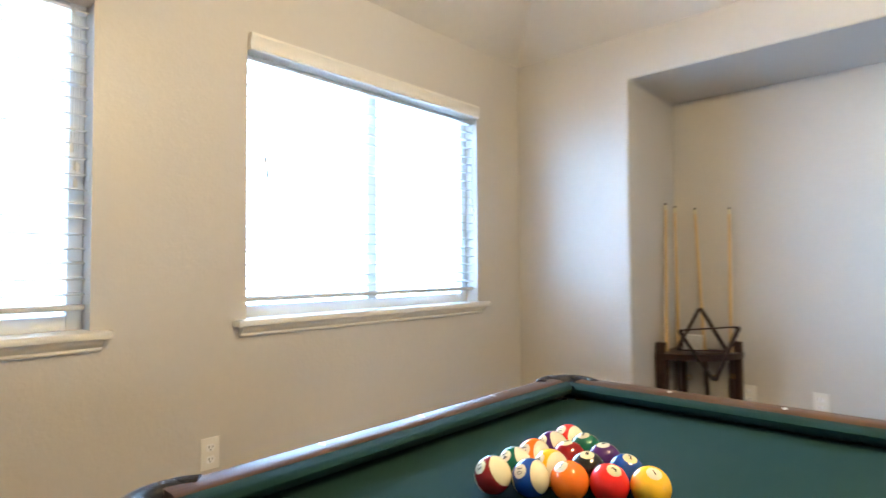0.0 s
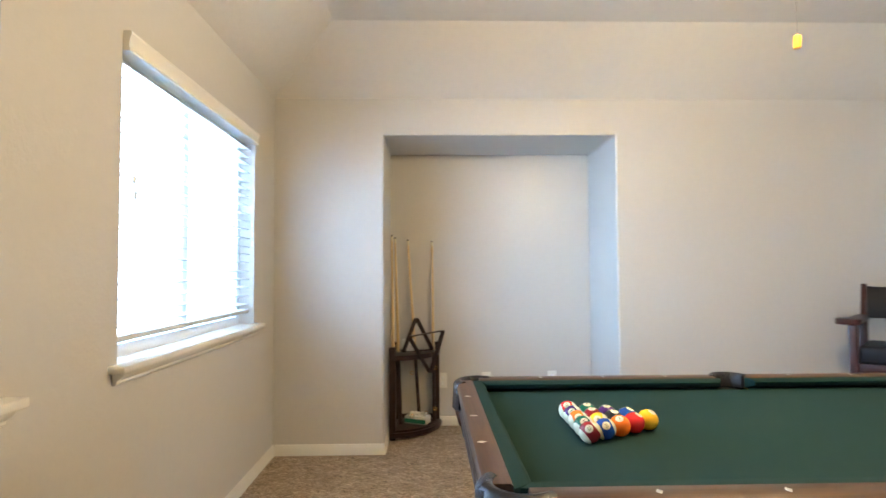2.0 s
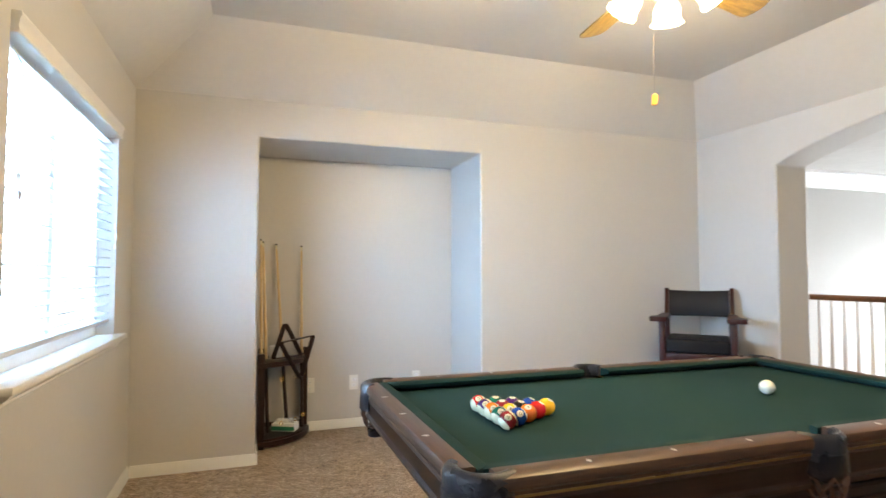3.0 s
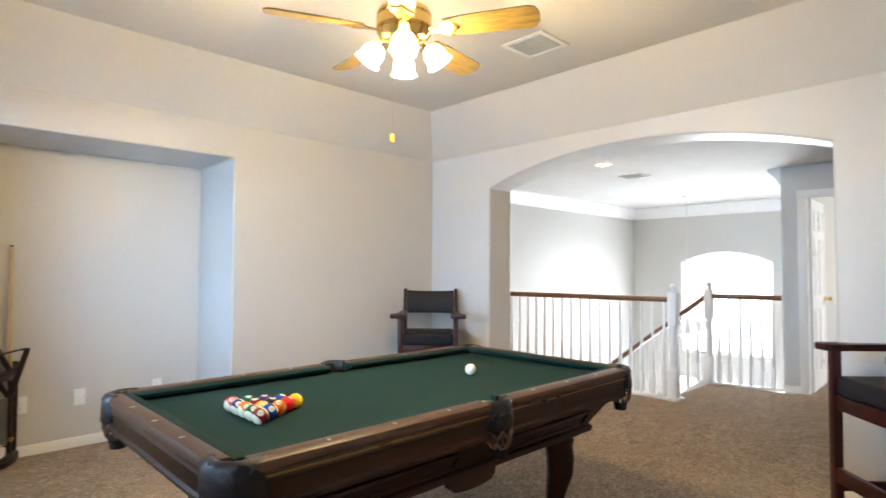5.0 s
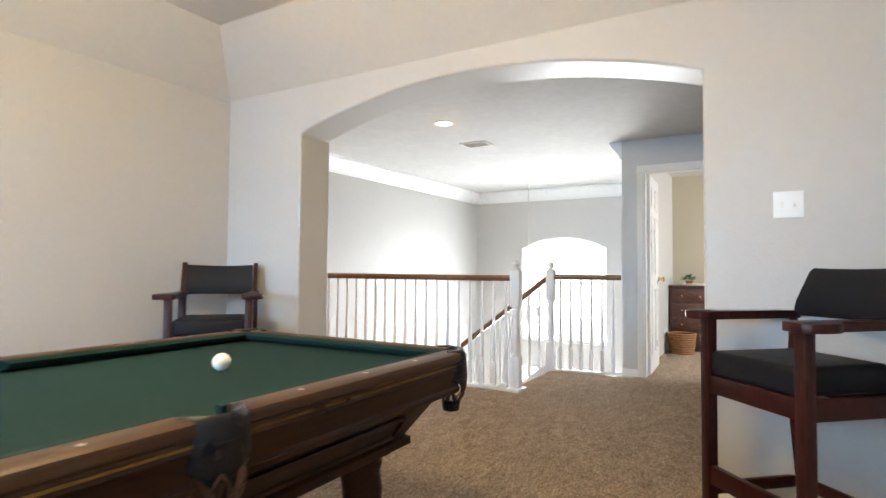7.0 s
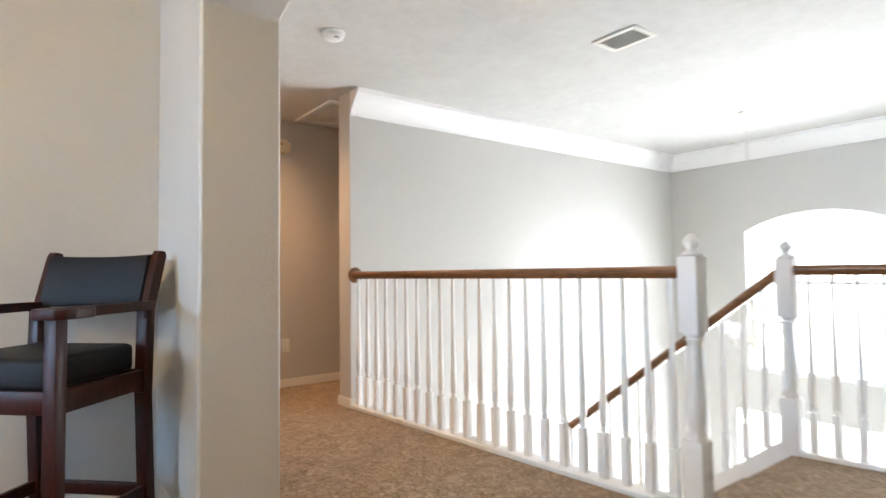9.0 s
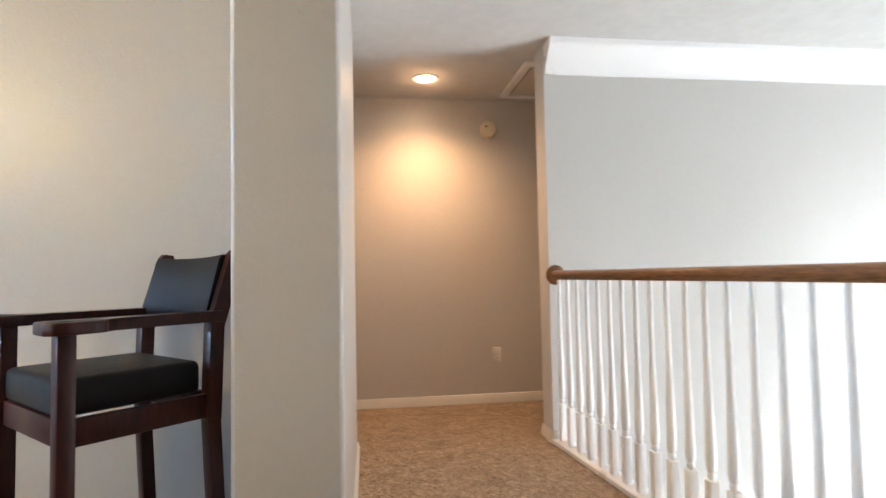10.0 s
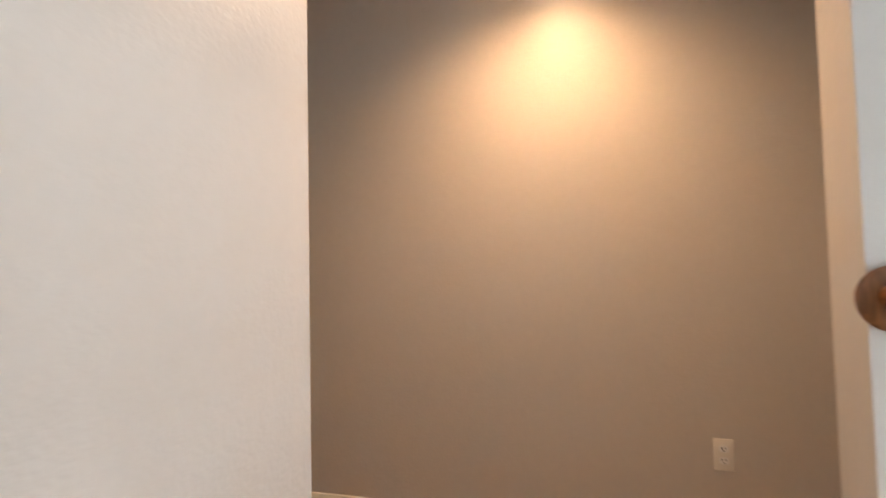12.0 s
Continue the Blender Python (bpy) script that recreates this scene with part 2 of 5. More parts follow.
def lathe(bm, prof, cx=0, cy=0, seg=20, z0=0.0, square=False):
    """A turned body from rows of radius and height."""
    rings = []
    for r, z in prof:
        rings.append([bm.verts.new((cx + r * math.cos(2 * math.pi * i / seg), cy + r * math.sin(2 * math.pi * i / seg), z0 + z)) for i in range(seg)])
    for p, q in zip(rings, rings[1:]):
        for i in range(seg):
            j = (i + 1) % seg
            bm.faces.new((p[i], p[j], q[j], q[i]))
    bm.faces.new(rings[0][::-1])
    bm.faces.new(rings[-1])


def tube(bm, path, r, seg=8, closed=False):
    """A round rod along a path; r may be one radius or one for each point."""
    path = [Vector(p) for p in path]
    n = len(path)
    rs = r if isinstance(r, (list, tuple)) else [r] * n
    rings = []
    for i, p in enumerate(path):
        a = path[(i - 1) % n] if closed or i else p
        b = path[(i + 1) % n] if closed or i < n - 1 else p
        t = (b - a).normalized()
        u = t.cross((0, 0, 1)) if abs(t.z) < 0.95 else t.cross((1, 0, 0))
        u.normalize()
        w = t.cross(u)
        rings.append([bm.verts.new(p + rs[i] * (math.cos(2 * math.pi * k / seg) * u + math.sin(2 * math.pi * k / seg) * w)) for k in range(seg)])
    pairs = list(zip(rings, rings[1:])) + ([(rings[-1], rings[0])] if closed else [])
    for p, q in pairs:
        for k in range(seg):
            j = (k + 1) % seg
            bm.faces.new((p[k], p[j], q[j], q[k]))
    if not closed:
        bm.faces.new(rings[0][::-1])
        bm.faces.new(rings[-1])


def beam(bm, a, b, w, d, up=(0, 0, 1), bev=0.003):
    """A straight squared bar from a to b, w wide and d deep."""
    a, b = Vector(a), Vector(b)
    t = (b - a).normalized()
    s = t.cross(Vector(up))
    s.normalize()
    v = s.cross(t)
    corners = [(-w / 2, -d / 2), (w / 2, -d / 2), (w / 2, d / 2), (-w / 2, d / 2)]
    lo = [bm.verts.new(a + s * p + v * q) for p, q in corners]
    hi = [bm.verts.new(b + s * p + v * q) for p, q in corners]
    fs = [bm.faces.new(lo), bm.faces.new(hi[::-1])]
    for i in range(4):
        j = (i + 1) % 4
        fs.append(bm.faces.new((lo[i], hi[i], hi[j], lo[j])))
    if bev:
        bmesh.ops.bevel(bm, geom=list({e for f in fs for e in f.edges}), offset=bev, segments=2, affect="EDGES", profile=0.5)


def mesh_of(name, bm, material, smooth=35):
    bmesh.ops.recalc_face_normals(bm, faces=bm.faces)
    me = bpy.data.meshes.new(name)
    bm.to_mesh(me)
    bm.free()
    me.materials.append(material)
    if smooth:
        me.polygons.foreach_set("use_smooth", [True] * len(me.polygons))
        me.set_sharp_from_angle(angle=radians(smooth))
    return me


def part(name, bm, material, parent=None, label="", smooth=35):
    ob = new(name, mesh_of(name, bm, material, smooth))
    if parent:
        ob.parent = parent
    if label:
        tagged(ob, label)
    return ob


def share(ob, name, m, parent):
    """Another piece on the mesh of ob."""
    o = new(name, ob.data)
    o.parent = parent
    o.matrix_local = m
    return o


def thing(name, loc, label, category, group="", rz=0.0):
    ob = new(name)
    ob.empty_display_size = 0.1
    ob.location = loc
    ob.rotation_euler = (0, 0, radians(rz))
    return tagged(ob, label, category, group)


def structure(name, bm, material, label, category, smooth=35, bevel=0.0):
    ob = part(name, bm, material, None, "", smooth)
    if bevel:
        md = ob.modifiers.new("edge", "BEVEL")
        md.width, md.segments, md.limit_method, md.angle_limit = bevel, 3, "ANGLE", radians(40)
    return tagged(ob, label, category, kind="structure")

# ---- setting ----
WX, NY, AX, HX, SY = -1.50, 3.63, 2.855, 3.165, -0.51
EAVE, FLAT, HZ = 2.375, 2.705, 2.405
NX0, NX1, NB, NT = -0.770, 0.810, 4.30, 2.13
AY0, AY1, ASP, ATOP = 0.255, 2.868, 2.035, 2.25
CY, BX, DX, RY, EY = 4.475, 8.77, 5.835, 1.295, 5.575
STX, STY = 4.36, 2.0

# floors
bm = bmesh.new()
box(bm, -1.62, HX, -1.82, 4.45, -0.30, 0)
box(bm, HX, STX, -1.3, EY, -0.30, 0)
box(bm, 1.7, HX, 4.45, EY, -0.30, 0)
box(bm, STX, 6.6, CY + 0.18, EY, -0.30, 0)
box(bm, STX, 5.74, -1.3, STY, -0.30, 0)
box(bm, 5.74, 8.6, -2.7, RY - 0.12, -0.30, 0)
prism(bm, [(STX, CY + 0.18), (STX + 0.055, CY + 0.18), (4.635, STY), (STX, STY)], along_z, -0.30, 0)
structure("floor", bm, M_CARPET, "tan-brown cut-pile carpet with trodden patches", "carpet", 0)
bm = bmesh.new()
box(bm, STX - 0.2, 9.0, 1.0, 4.8, -2.95, -2.75)
structure("floor_foyer", bm, M_TILE, "pale tiled floor of the entrance hall below", "floor", 0)

# window wall
WINDOWS = [(1.785, 3.21), (-0.21, 1.255)]
WZ0, WZ1 = 0.901, 2.022
bm = bmesh.new()
box(bm, WX - 0.16, WX, -1.82, 4.45, 0, WZ0)
box(bm, WX - 0.16, WX, -1.82, 4.45, WZ1, 2.8)
for a, b in ((-1.82, -0.21), (1.255, 1.785), (3.21, 4.45)):
    box(bm, WX - 0.16, WX, a, b, WZ0, WZ1)
structure("wall_west", bm, M_WALL, "beige painted plaster wall with two windows", "wall", 0)

# niche wall
bm = bmesh.new()
prism(bm, [(WX - 0.05, -0.03), (NX0, -0.03), (NX0, NT), (NX1, NT), (NX1, -0.03), (AX + 0.05, -0.03), (AX + 0.05, 2.78), (WX - 0.05, 2.78)], along_y, NY, NB)
structure("wall_north", bm, M_WALL, "beige painted plaster wall with a deep recessed niche", "wall", 30, 0.014)
bm = bmesh.new()
box(bm, WX, AX, NB, 4.45, 0, 2.8)
structure("wall_niche_back", bm, M_WALL, "beige painted back of the niche", "wall", 0)

# arch wall
bm = bmesh.new()
half, rise = (AY1 - AY0) / 2, ATOP - ASP
rad = (half ** 2 + rise ** 2) / (2 * rise)
arc = []
for i in range(1, 24):
    y = AY0 + (AY1 - AY0) * i / 24
    d = y - (AY0 + AY1) / 2
    arc.append((y, ATOP - rad + math.sqrt(rad ** 2 - d ** 2)))
prism(bm, [(-1.3, 0), (AY0, 0), (AY0, ASP)] + arc + [(AY1, ASP), (AY1, 0), (4.487, 0), (4.487, HZ - 0.0005), (4.45, HZ - 0.0005), (4.45, 2.8), (-1.3, 2.8)], along_x, AX, HX)
structure("wall_arch", bm, M_WALL, "thick beige wall with a wide segmental arched opening", "wall", 20, 0.014)

# short wall beside the arch, and plain walls behind the camera
bm = bmesh.new()
box(bm, 0.30, AX, SY - 0.12, SY, 0, 2.8)
structure("wall_south", bm, M_WALL, "beige painted plaster wall", "wall", 0)
bm = bmesh.new()
box(bm, 0.30, 0.42, -1.70, SY - 0.12, 0, 2.8)
box(bm, WX, 0.42, -1.82, -1.70, 0, 2.8)
structure("wall_recess", bm, M_WALL, "beige painted plaster wall", "wall", 0)

# room ceiling: sloped borders round a raised flat
bm = bmesh.new()
IN = 0.465
outer = [bm.verts.new(p) for p in ((WX, SY, EAVE), (AX, SY, EAVE), (AX, NY, EAVE), (WX, NY, EAVE))]
inner = [bm.verts.new(p) for p in ((WX + IN, SY + IN, FLAT), (AX - IN, SY + IN, FLAT), (AX - IN, NY - IN, FLAT), (WX + IN, NY - IN, FLAT))]
top = [bm.verts.new((v.co.x, v.co.y, 2.85)) for v in outer]
for i in range(4):
    j = (i + 1) % 4
    bm.faces.new((outer[i], outer[j], inner[j], inner[i]))
    bm.faces.new((outer[i], top[i], top[j], outer[j]))
bm.faces.new(inner)
bm.faces.new(top)
structure("ceiling", bm, M_CEIL, "pale painted ceiling sloping up to a raised flat", "ceiling", 0)
bm = bmesh.new()
box(bm, WX - 0.12, 0.42, -1.82, SY, EAVE, 2.5)
structure("ceiling_recess", bm, M_CEIL, "pale painted ceiling", "ceiling", 0)

# hall and stairwell walls
bm = bmesh.new()
box(bm, 1.7, 6.6, EY, EY + 0.12, 0, HZ)
structure("wall_hall_end", bm, M_WALL, "tan painted wall at the end of the passage", "wall", 0)
bm = bmesh.new()
box(bm, 1.7, AX, 4.45, 4.487, 0, HZ)
box(bm, 1.58, 1.7, 4.45, EY + 0.12, 0, HZ)
box(bm, 6.6, 6.72, CY + 0.18, EY + 0.12, 0, HZ)
structure("wall_passage", bm, M_WALL, "tan painted passage wall", "wall", 0)
bm = bmesh.new()
box(bm, 4.315, BX + 0.15, CY, CY + 0.18, 0, HZ)
box(bm, STX, BX + 0.15, CY, CY + 0.18, -2.75, 0)
structure("wall_stairwell", bm, M_HALL, "light grey painted stairwell wall", "wall", 0)
bm = bmesh.new()
WY0, WY1, WZB, WSP, WTP = 2.19, 3.60, -0.10, 1.42, 1.60
hw = (WY1 - WY0) / 2
rw = (hw ** 2 + (WTP - WSP) ** 2) / (2 * (WTP - WSP))
arcw = []
for i in range(1, 16):
    y = WY0 + (WY1 - WY0) * i / 16
    d = y - (WY0 + WY1) / 2
    arcw.append((y, WTP - rw + math.sqrt(rw ** 2 - d ** 2)))
yc = (WY0 + WY1) / 2
for sgn in (-1, 1):
    side = [(yc, WTP)] + [p for p in (arcw if sgn > 0 else arcw[::-1]) if (p[0] - yc) * sgn > 0.001] + [(WY1 if sgn > 0 else WY0, WSP), (WY1 if sgn > 0 else WY0, -0.12), (yc, -0.12), (yc, -0.55), (yc + sgn * 0.85, -0.55), (yc + sgn * 0.85, -2.75), (CY if sgn > 0 else RY, -2.75), (CY if sgn > 0 else RY, HZ), (yc, HZ)]
    prism(bm, side, along_x, BX, BX + 0.15)
structure("wall_foyer_front", bm, M_HALL, "light grey entrance wall with an arched window", "wall", 0)
bm = bmesh.new()
box(bm, DX, BX + 0.15, RY - 0.12, RY, -2.75, HZ)
structure("wall_foyer_side", bm, M_HALL, "light grey painted wall beside the bedroom door", "wall", 0)
DY0, DY1, DZ = 0.31, 1.075, 2.07
bm = bmesh.new()
prism(bm, [(-1.3, 0), (DY0, 0), (DY0, DZ), (DY1, DZ), (DY1, 0), (RY - 0.12, 0), (RY - 0.12, HZ), (-1.3, HZ)], along_x, DX, DX + 0.115)
box(bm, HX, DX + 0.115, -1.42, -1.3, 0, HZ)
box(bm, STX, 5.74, STY - 0.12, STY, -2.75, -0.30)
structure("wall_hall", bm, M_HALL, "light grey hall wall round a bedroom door", "wall", 0)
bm = bmesh.new()
box(bm, 8.45, 8.6, -2.7, RY - 0.12, 0, HZ)
# assumed opening behind the added bedroom lamp, out of view
box(bm, DX, 8.6, -2.82, -2.7, 0, 0.85)
box(bm, DX, 8.6, -2.82, -2.7, 2.0, HZ)
box(bm, DX, 6.6, -2.82, -2.7, 0.85, 2.0)
box(bm, 8.0, 8.6, -2.82, -2.7, 0.85, 2.0)
box(bm, DX, DX + 0.115, -2.7, -1.42, 0, HZ)
structure("wall_bedroom", bm, M_BED, "warm beige bedroom wall", "wall", 0)
bm = bmesh.new()
box(bm, 1.58, HX, 4.45, EY + 0.12, HZ, HZ + 0.1)
box(bm, HX, BX + 0.15, -2.82, EY + 0.12, HZ, HZ + 0.1)
structure("ceiling_hall", bm, M_HCEIL, "white textured hall and stairwell ceiling", "ceiling", 0)

# bright overcast distance outside the glass
for nm, x0, x1, y0, y1, z0, z1 in (("backdrop", -4.6, -4.5, -9.0, 32.0, -4.0, 6.0), ("backdrop_foyer", 11.4, 11.5, -1.0, 7.0, -4.0, 4.0)):
    bm = bmesh.new()
    box(bm, x0, x1, y0, y1, z0, z1)
    structure(nm, bm, M_SKY, "bright hazy sky outside the glass", "sky", 0)

# baseboards
BASE = [(0, 0), (0.014, 0), (0.014, 0.046), (0.009, 0.057), (0.006, 0.068), (0, 0.071)]


def baseboard(runs):
    """Skirting along runs of (axis, wall, side, from, to)."""
    bm = bmesh.new()
    for ax, w, s, a, b in runs:
        prism(bm, [(w + s * u, v) for u, v in BASE], along_y if ax == "y" else along_x, a, b)
    return bm


structure("baseboard", baseboard([
    ("y", WX, 1, -1.70, NY - 0.0), ("x", NY, -1, WX + 0.014, NX0 + 0.002), ("y", NX0, 1, NY - 0.012, NB - 0.014), ("x", NB, -1, NX0 + 0.001, NX1 - 0.001),
    ("y", NX1, -1, NY - 0.012, NB - 0.014), ("x", NY, -1, NX1 - 0.002, AX - 0.014), ("y", AX, -1, AY1 - 0.002, NY), ("x", AY1, -1, AX - 0.012, HX + 0.012),
    ("y", AX, -1, SY + 0.014, AY0 + 0.002), ("x", AY0, 1, AX - 0.012, HX + 0.012), ("x", SY, 1, 0.30, AX),
]), M_TRIM, "off-white moulded baseboard", "baseboard")
structure("baseboard_hall", baseboard([
    ("y", HX, 1, AY1 - 0.002, 4.487 + 0.012), ("x", 4.487, 1, 1.7, HX + 0.012), ("x", EY, -1, 1.7, 6.6), ("y", 4.315, -1, CY - 0.012, CY + 0.192),
    ("x", CY, -1, 4.303, 4.36), ("y", DX, -1, 1.146, RY), ("y", DX, -1, -1.3, 0.24), ("x", CY + 0.18, 1, 4.315, 6.6),
]), M_TRIM, "off-white moulded baseboard in the hall", "baseboard")

# crown moulding round the stairwell
CROWN = [(0, 0), (0, -0.185), (0.018, -0.185), (0.022, -0.165), (0.03, -0.15), (0.045, -0.12), (0.075, -0.085), (0.10, -0.06), (0.112, -0.04), (0.125, -0.032), (0.13, 0)]
bm = bmesh.new()
prism(bm, [(CY - u, HZ - 0.001 + v) for u, v in CROWN], along_x, 4.318, BX)
prism(bm, [(BX - u, HZ - 0.001 + v) for u, v in CROWN], along_y, RY, CY)
prism(bm, [(RY + u, HZ - 0.001 + v) for u, v in CROWN], along_x, DX + 0.005, BX)
structure("trim_crown", bm, M_WHITE, "white crown moulding round the stairwell", "moulding", 25)

# ---- windows with blinds ----


def window(idx, y0, y1):
    yc = (y0 + y1) / 2
    w = tagged(new("window_%d" % idx), "white sliding window with a deep sill", "window", kind="structure")
    w.location = (WX, yc, WZ0)
    h = WZ1 - WZ0
    L = (y1 - y0) / 2

    def put(name, bm, m, smooth=35):
        return part(name, bm, m, w, "", smooth)
    bm = bmesh.new()
    xo = -0.145
    box(bm, xo, xo + 0.06, -L, -L + 0.045, 0.0, h, 0.004)
    box(bm, xo, xo + 0.06, L - 0.045, L, 0.0, h, 0.004)
    box(bm, xo, xo + 0.06, -L + 0.045, L - 0.045, 0.0, 0.05, 0.004)
    box(bm, xo, xo + 0.06, -L + 0.045, L - 0.045, h - 0.045, h, 0.004)
    put("window_frame", bm, M_VINYL)
    bm = bmesh.new()
    box(bm, xo + 0.01, xo + 0.055, -0.03, 0.03, 0.05, h - 0.045, 0.004)
    put("mullion", bm, M_VINYL)
    for a, b in ((-L + 0.045, -0.03), (0.03, L - 0.045)):
        bm = bmesh.new()
        box(bm, xo + 0.028, xo + 0.034, a, b, 0.05, h - 0.045)
        p = put("pane", bm, M_GLASS, 0)
        p.visible_shadow = False
    bm = bmesh.new()
    box(bm, -0.085, 0.055, -L - 0.055, L + 0.055, -0.022, 0.004, 0.006)
    put("window_sill", bm, M_TRIM)
    bm = bmesh.new()
    prism(bm, [(0.0, -0.062), (0.012, -0.062), (0.016, -0.057), (0.016, -0.049), (0.026, -0.041), (0.036, -0.032), (0.040, -0.023), (0, -0.023)], along_y, -L - 0.03, L + 0.03)
    put("apron", bm, M_TRIM)
    # blind
    bl = thing("window_blind", (WX, yc, WZ0), "white horizontal slat blind with open slats and pull cords", "blind", "window blinds")
    bm = bmesh.new()
    VZ = h - 1.12
    prism(bm, [(u, v + VZ) for u, v in [(-0.05, 1.062), (0.020, 1.062), (0.024, 1.068), (0.020, 1.08), (0.024, 1.105), (0.030, 1.118), (0.026, 1.130), (-0.002, 1.130), (-0.002, 1.12), (-0.05, 1.12)]], along_y, -L + 0.002, L - 0.002)
    part("valance", bm, M_TRIM, bl, "cream moulded valance")
    bm = bmesh.new()
    box(bm, -0.075, -0.052, -L + 0.01, L - 0.01, 1.05, h - 0.004, 0.002)
    part("headrail", bm, M_SLAT, bl)
    bm = bmesh.new()
    box(bm, -0.025, 0.025, -L + 0.008, L - 0.008, -0.0019, 0.0019)
    for v in bm.verts:
        v.co.z += 0.002 * (1 - (v.co.x / 0.025) ** 2)
    first = part("slat", bm, M_SLAT, bl, "", 0)
    zs = [0.122 + 0.0482 * k for k in range(20)]
    first.matrix_local = pose(-0.048, 0, zs[0], 0, 8, 0)
    for k, z in enumerate(zs[1:]):
        share(first, "slat", pose(-0.048, 0, z, 0.25 * math.sin(k * 1.7), 8 + 2.5 * math.sin(k * 2.3), 0), bl)
    bm = bmesh.new()
    box(bm, -0.075, -0.024, -L + 0.008, L - 0.008, 0.068, 0.088, 0.004)
    part("bottom_rail", bm, M_SLAT, bl)
    for s in (-0.62 * L, 0.0, 0.62 * L):
        bm = bmesh.new()
        for dx in (-0.075, -0.022):
            tube(bm, [(dx, s, 0.08), (dx, s, 1.055)], 0.0008, 5)
        part("ladder_cord", bm, M_SLAT, bl)
    for s, n, drop in ((L - 0.06, 4, 0.45), (-L + 0.075, 2, 0.40)):
        bm = bmesh.new()
        for k in range(n):
            y = s + 0.006 * k
            x = 0.006 + 0.003 * (k % 2)
            z1 = 1.046 - drop - 0.035 * (k % 3) - 0.02 * k
            tube(bm, [(-0.02, s, 1.05), (x, y, 0.985), (x, y + 0.006, 0.85), (x, y, z1)], 0.0012, 5)
        part("pull_cord", bm, M_SLAT, bl)
        for k in range(n):
            y = s + 0.006 * k
            x = 0.006 + 0.003 * (k % 2)
            z1 = 1.046 - drop - 0.035 * (k % 3) - 0.02 * k
            bm = bmesh.new()
            lathe(bm, [(0.003, 0), (0.006, -0.006), (0.007, -0.022), (0.004, -0.03)], x, y, 10, z1)
            part("tassel", bm, M_PLATE, bl)


for i, (a, b) in enumerate(WINDOWS):
    window(i + 1, a, b)

# arched entrance window
w = tagged(new("window_3"), "tall arched white window over the entrance", "window", kind="structure")
w.location = (BX + 0.06, 0, 0)
bm = bmesh.new()
ring = [(WY0, WZB)] + [(WY0, WSP)] + arcw + [(WY1, WSP), (WY1, WZB)]
tube(bm, [(0, y, z) for y, z in ring], 0.028, 4)
box(bm, -0.02, 0.02, WY0, WY1, WZB - 0.03, WZB + 0.03)
part("window_frame", bm, M_VINYL, w)
for y in (WY0 + 0.47, WY0 + 0.94):
    bm = bmesh.new()
    box(bm, -0.012, 0.012, y - 0.012, y + 0.012, WZB, WSP + 0.13)
    part("mullion", bm, M_VINYL, w)
bm = bmesh.new()
box(bm, -0.012, 0.012, WY0, WY1, 0.84, 0.866)
part("transom", bm, M_VINYL, w)

# ---- pool table ----
TC = (0.747, 1.573)
HL, HW, RT, BED = 1.105, 0.623, 0.777, 0.735
WL, WW, NL, NW = 1.041, 0.5455, 0.997, 0.501


